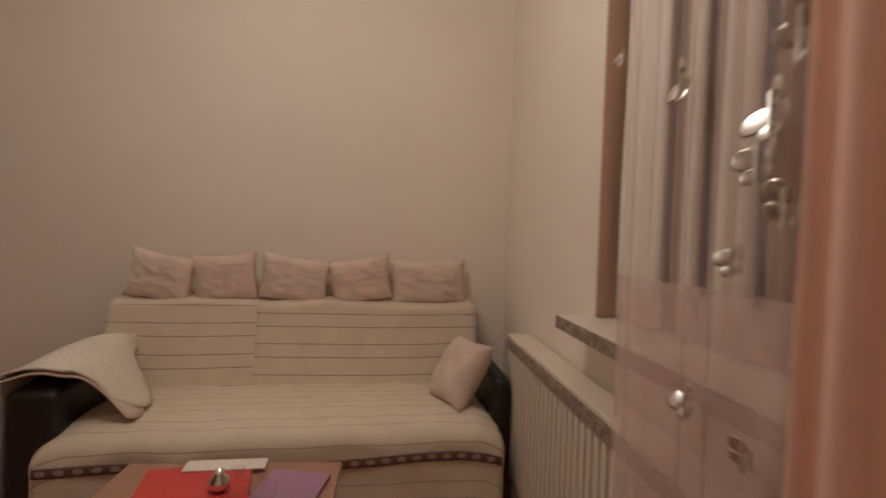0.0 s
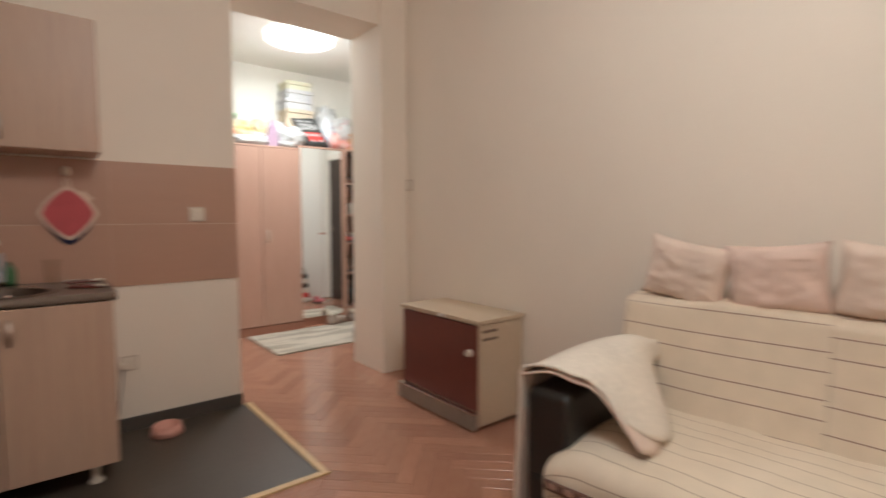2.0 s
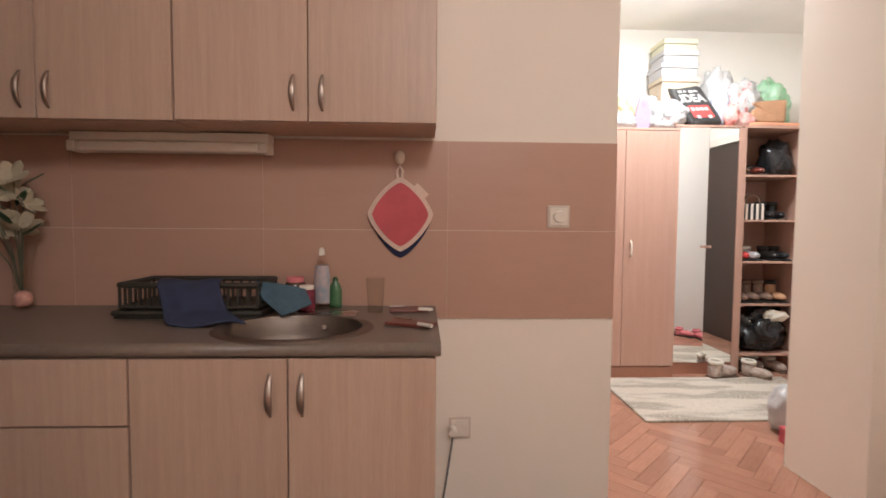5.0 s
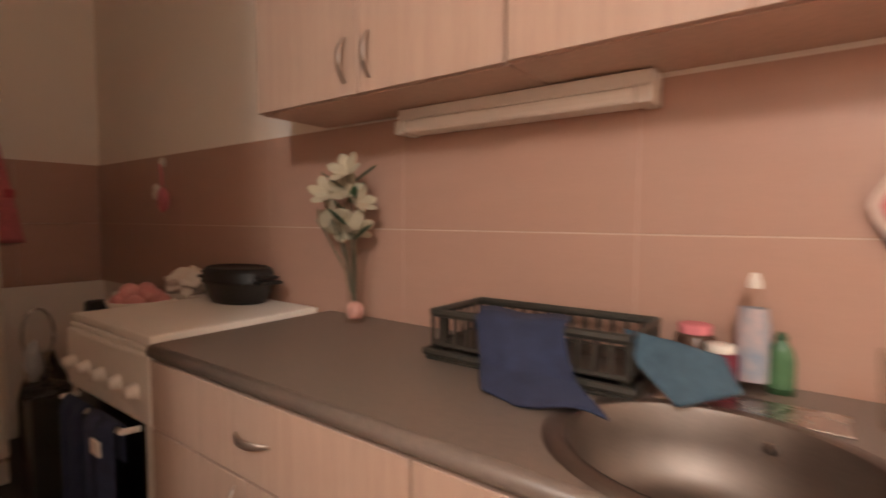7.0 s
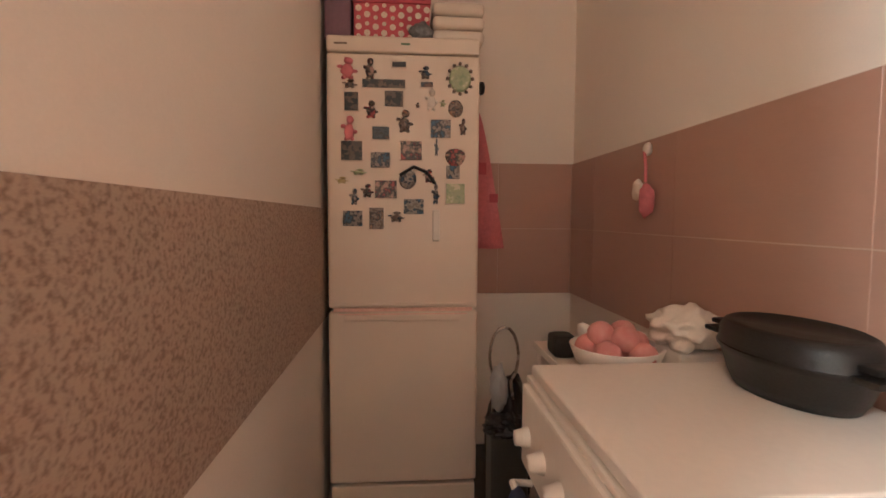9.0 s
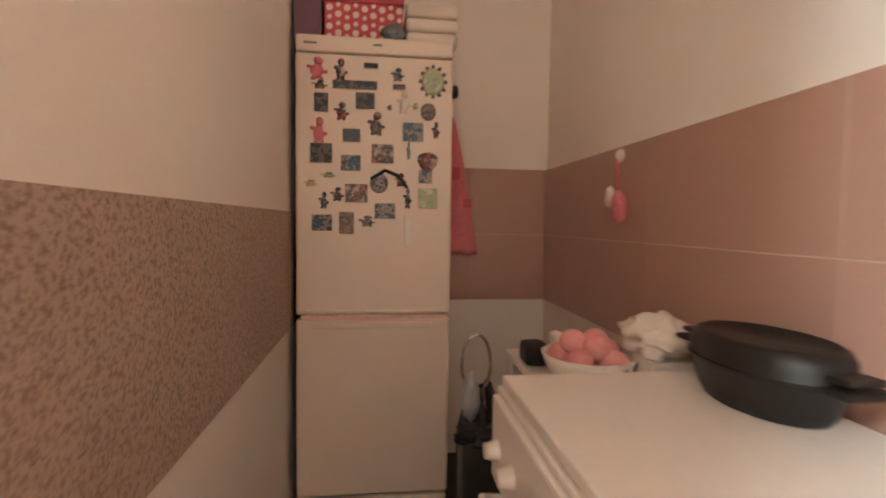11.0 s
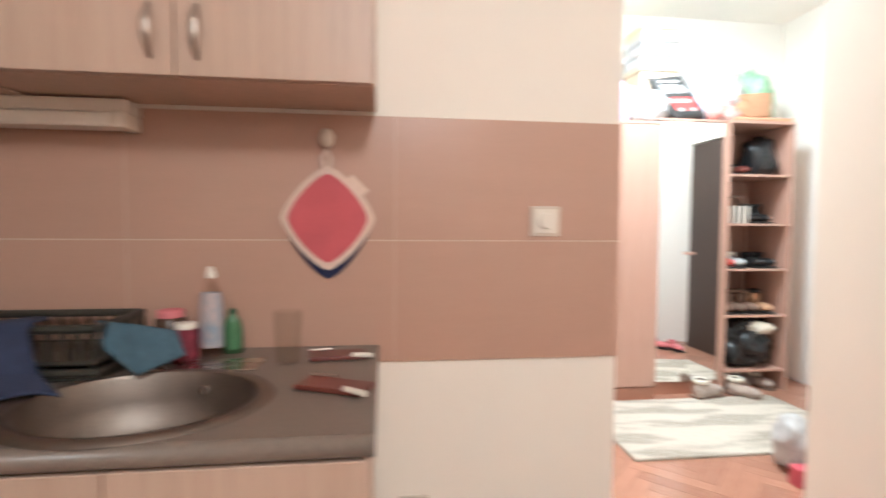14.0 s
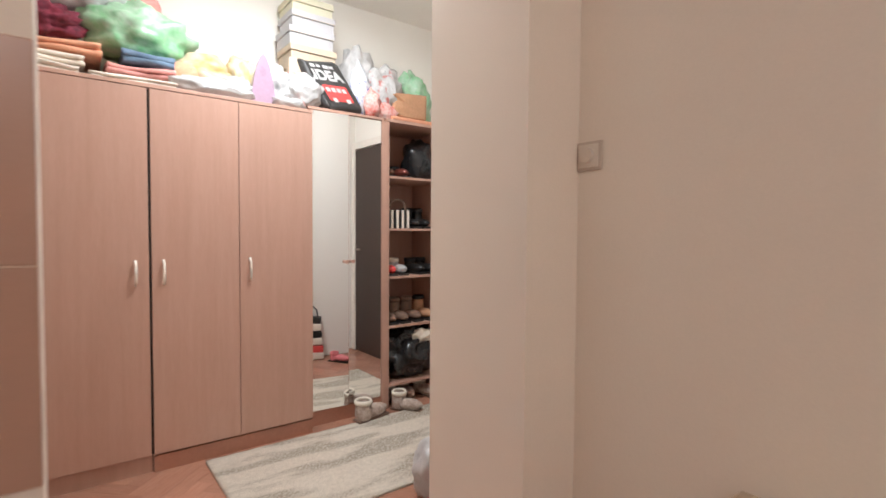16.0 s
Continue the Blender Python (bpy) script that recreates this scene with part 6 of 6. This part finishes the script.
part("handle", tube([(0.945, 2.0, Z0 + 0.03), (0.945, 2.05, Z0 + 0.06), (0.945, 2.05, Z0 + 0.15), (0.945, 1.97, Z0 + 0.18)], 0.014), PLASTIC, irn, "", True)

Z1 = 1.969
HS = (0.155, 0.10, 0.11, 0.10, 0.09)
for i, (m_, w, dx) in enumerate(((CARD, 0.150, 0.0), (CARD, 0.156, 0.006), (CARDW, 0.152, -0.006), (CARDW, 0.146, 0.004), (CARDY, 0.140, -0.002))):
    z, h = Z1 + 0.16 + sum(HS[:i]), HS[i]
    cx = 1.315 + dx
    bxx = thing("shoe_box", (cx, 2.18, z), ("%s cardboard shoe box in a tall stack" % ("brown", "brown", "white", "white", "pale yellow")[i]), "box", "stacked shoe boxes")
    part("box", bx(cx - w + 0.008, cx + w - 0.008, 2.068, 2.30, z, z + h - 0.042, 0.003), m_, bxx)
    part("lid", bx(cx - w, cx + w, 2.058, 2.308, z + h - 0.041, z + h - 0.002, 0.003), m_, bxx)
    part("lid_edge", bx(cx - w + 0.004, cx + w - 0.004, 2.0565, 2.0578, z + h - 0.041, z + h - 0.038), CARD, bxx, "thin card edge")
ob = part("flat_carton", bx(1.15, 1.48, 2.06, 2.32, Z1, Z1 + 0.1595, 0.006), PAPERB)
tagged(ob, "plain brown carton under the shoe boxes", "box")
ob = part("cream_carton", bx(1.13, 1.225, 1.99, 2.05, Z1 + 0.205, Z1 + 0.30, 0.006, m=None), CARD)
tagged(ob, "small cream carton on the red one", "carton")
ob = part("red_carton", bx(1.12, 1.26, 1.965, 2.055, Z1, Z1 + 0.204, 0.004), BAGR)
tagged(ob, "small red printed carton on the cabinet", "carton")
lump("white_bag", (1.20, 1.935, Z1 + 0.085), (0.12, 0.05, 0.10), 23, 0.45, BAGW, "stuffed white carrier bag on the cabinet", "bag", 2.6, 4)
kb = thing("black_bag", (1.39, 1.95, Z1), "black printed bag with white and red print, leaning", "bag")
KM = Matrix.Translation((1.465, 1.925, Z1)) @ pose(0, 0, 0, -13, -3, 0) @ Matrix.Shear("XY", 4, (-0.45, 0.0))
kbag = bx(-0.140, 0.140, -0.03, 0.06, 0.0, 0.325, 0.042, seg=4)
bmesh.ops.subdivide_edges(kbag, edges=kbag.edges[:], cuts=3, use_grid_fill=True)
for v in kbag.verts:
    bulge = noise.noise(v.co * 11 + Vector((4, 2, 9)))
    v.co += Vector((0.010 * bulge, 0.0 if v.co.y < 0 and abs(v.co.x) < 0.10 else 0.018 * bulge, 0.022 * bulge))
kbag.transform(KM)
part("bag", kbag, BAGC, kb, "", True)


def words(text, size, x, z, material, label):
    """Printed letters a hair above the bag's front."""
    cu = bpy.data.curves.new("print", "FONT")
    cu.body, cu.size, cu.extrude, cu.align_x, cu.offset = text, size, 0.0006, "CENTER", 0.0035
    tmp = new("print", cu)
    dg = bpy.context.evaluated_depsgraph_get()
    me = bpy.data.meshes.new_from_object(tmp.evaluated_get(dg))
    bpy.data.objects.remove(tmp)
    bmt = bmesh.new()
    bmt.from_mesh(me)
    bmt.transform(KM @ Matrix.Translation((x, -0.0325, z)) @ pose(0, 0, 0, 90, 0, 0))
    return part("printed_words", bmt, material, kb, label)


for k, w in enumerate((0.030, 0.022, 0.036, 0.026)):
    x = -0.082 + k * 0.042
    part("print_bar", bx(x, x + w, -0.0335, -0.0315, 0.264 + 0.004 * (k % 2), 0.284, m=KM), BAGW, kb, "white print")
words("IDEA", 0.088, 0.0, 0.188, BAGW, "white printed word")
part("print_bus", bx(-0.075, 0.085, -0.0335, -0.0315, 0.055, 0.155, 0.0, m=KM), FOLDER, kb, "red printed bus")
for k in range(4):
    part("print_window", bx(-0.064 + k * 0.036, -0.038 + k * 0.036, -0.0350, -0.0340, 0.112, 0.138, m=KM), BAGW, kb, "pale printed window")
for k in (-0.04, 0.05):
    part("print_wheel", bx(k - 0.014, k + 0.014, -0.0350, -0.0340, 0.046, 0.072, m=KM), BAGW, kb, "pale printed wheel")
lump("white_bag", (1.65, 2.14, Z1 + 0.24), (0.12, 0.12, 0.28), 26, 0.3, BAGW, "full white carrier bag behind the black one", "bag", 2.2, 4)
lump("blue_white_bag", (1.60, 1.98, Z1 + 0.15), (0.07, 0.05, 0.18), 27, 0.4, BAGB, "white and blue plastic bag", "bag")
lump("red_bag", (1.665, 1.93, Z1 + 0.08), (0.06, 0.05, 0.10), 28, 0.4, BAGR, "red and white printed bag", "bag")
lump("printed_bag", (1.80, 2.02, Z1 + 0.165), (0.15, 0.10, 0.20), 29, 0.4, BAGP, "white carrier bag with red print", "bag", 2.6, 4)
lump("red_bag", (1.77, 1.93, Z1 + 0.05), (0.10, 0.03, 0.06), 30, 0.4, BAGR, "flat red printed bag on the shelf top", "bag")
lump("green_bag", (2.10, 2.12, Z1 + 0.19), (0.15, 0.12, 0.22), 31, 0.4, BAGG, "green and white plastic bag on the shelf top", "bag", 2.4, 4)
pgb = bx(1.83, 2.10, 1.915, 2.0, Z1 + 0.03, Z1 + 0.20, 0.02, seg=3)
bmesh.ops.subdivide_edges(pgb, edges=pgb.edges[:], cuts=2, use_grid_fill=True)
for v in pgb.verts:
    v.co += Vector((0.03, 0.02, 0.03 if v.co.z > Z1 + 0.08 else 0.0)) * noise.noise(v.co * 14)
pg = part("paper_bag", pgb, PAPERB)
tagged(pg, "crumpled brown paper bag on the shelf top", "bag")
cu = part("seat_pad", bx(1.80, 2.27, 1.90, 2.0, Z1 + 0.001, Z1 + 0.029, 0.012, seg=3), APRICOT)
tagged(cu, "thin apricot foam pad on the shelf top", "pad")

# ---- tiles and parquet ----


ZA, ZB, ZC = 0.822, 1.163, 1.503
for z0_, z1_ in ((ZA, ZB), (ZB, ZC)):
    edges = [0.0, -0.655, -1.353, -2.051, -2.745, -3.44, -4.135, -4.448]
    for a, b_ in zip(edges, edges[1:]):
        part("tile", bx(b_ + 0.0008, a - 0.0008, -0.009, -0.001, z0_ + 0.0018, z1_ - 0.0018, 0.0008, seg=1), TILE, wall_kitchen)
    edges = [-0.010, -0.40, -1.10, -1.205]
    for a, b_ in zip(edges, edges[1:]):
        part("tile", bx(-4.449, -4.441, b_ + 0.0015, a - 0.0015, z0_ + 0.0015, z1_ - 0.0015, 0.0012, seg=1), TILE, wall_west)
part("grout", bx(-4.449, -0.001, -0.0078, -0.0005, ZA, ZC), GROUT, wall_kitchen)
part("grout", bx(-4.4495, -4.4455, -1.205, -0.010, ZA, ZC), GROUT, wall_west)

parquet = structure("floor_parquet", bx(-3.2, 2.55, -4.13, 2.36, -0.0118, -0.0075), BEECHD, "oak herringbone parquet")
PL, PW = 0.40, 0.08
plank = mesh(bx(-PL / 2 + 0.0007, PL / 2 - 0.0007, -PW / 2 + 0.0007, PW / 2 - 0.0007, -0.0074, 0.0, 0.0007, seg=1))
plank.name = "plank"
plank.materials.append(OAK)
# herringbone laid aslant to the walls
step = PW


def herringbone():
    for i in range(-110, 110):
        for j in range(-14, 14):
            for turn in (0, 1):
                ax, ay = i * step + j * PL, i * step - j * PL
                cx, cy, rz = (ax + PL / 2, ay + PW / 2, 0) if turn == 0 else (ax + PL + PW / 2, ay - PL / 2 + PW, 90)
                yield cx * 0.7071 - cy * 0.7071 + 0.3, cx * 0.7071 + cy * 0.7071 - 1.0, rz + 45


verts, faces = [], []
for cx, cy, rz in herringbone():
    hall = -0.75 < cx < 2.6 and 0.02 < cy < 2.30 and not (cx > 1.2 and cy < 0.3) and not (cx < -0.1 and cy < 0.2)
    near = -0.12 < cx < 1.30 and -2.6 < cy < 0.2 and not (cx < -0.02 and cy > 0.0)
    living = -3.1 < cx < 1.3 and -4.1 < cy < -1.05 and not (cx < -1.6 and cy > -1.3) and not near
    m = pose(cx, cy, 0, 0, 0, rz)
    if hall or near:
        ob = new("plank", plank)
        ob.parent = parquet
        ob.matrix_basis = m
    elif living:
        base = len(verts)
        for sx_, sy_ in ((-1, -1), (1, -1), (1, 1), (-1, 1)):
            for z in (-0.0074, 0.0):
                verts.append(tuple(m @ Vector((sx_ * (PL / 2 - 0.0008), sy_ * (PW / 2 - 0.0008), z))))
        faces.append((base + 1, base + 3, base + 5, base + 7))
        for k in range(4):
            a, b_ = base + 2 * k, base + 2 * ((k + 1) % 4)
            faces.append((a, b_, b_ + 1, a + 1))
far = bpy.data.meshes.new("plank_field")
far.from_pydata(verts, [], faces)
far.materials.append(OAK)
fo = new("plank_field", far)
fo.parent = parquet
tagged(fo, kind="stuff")
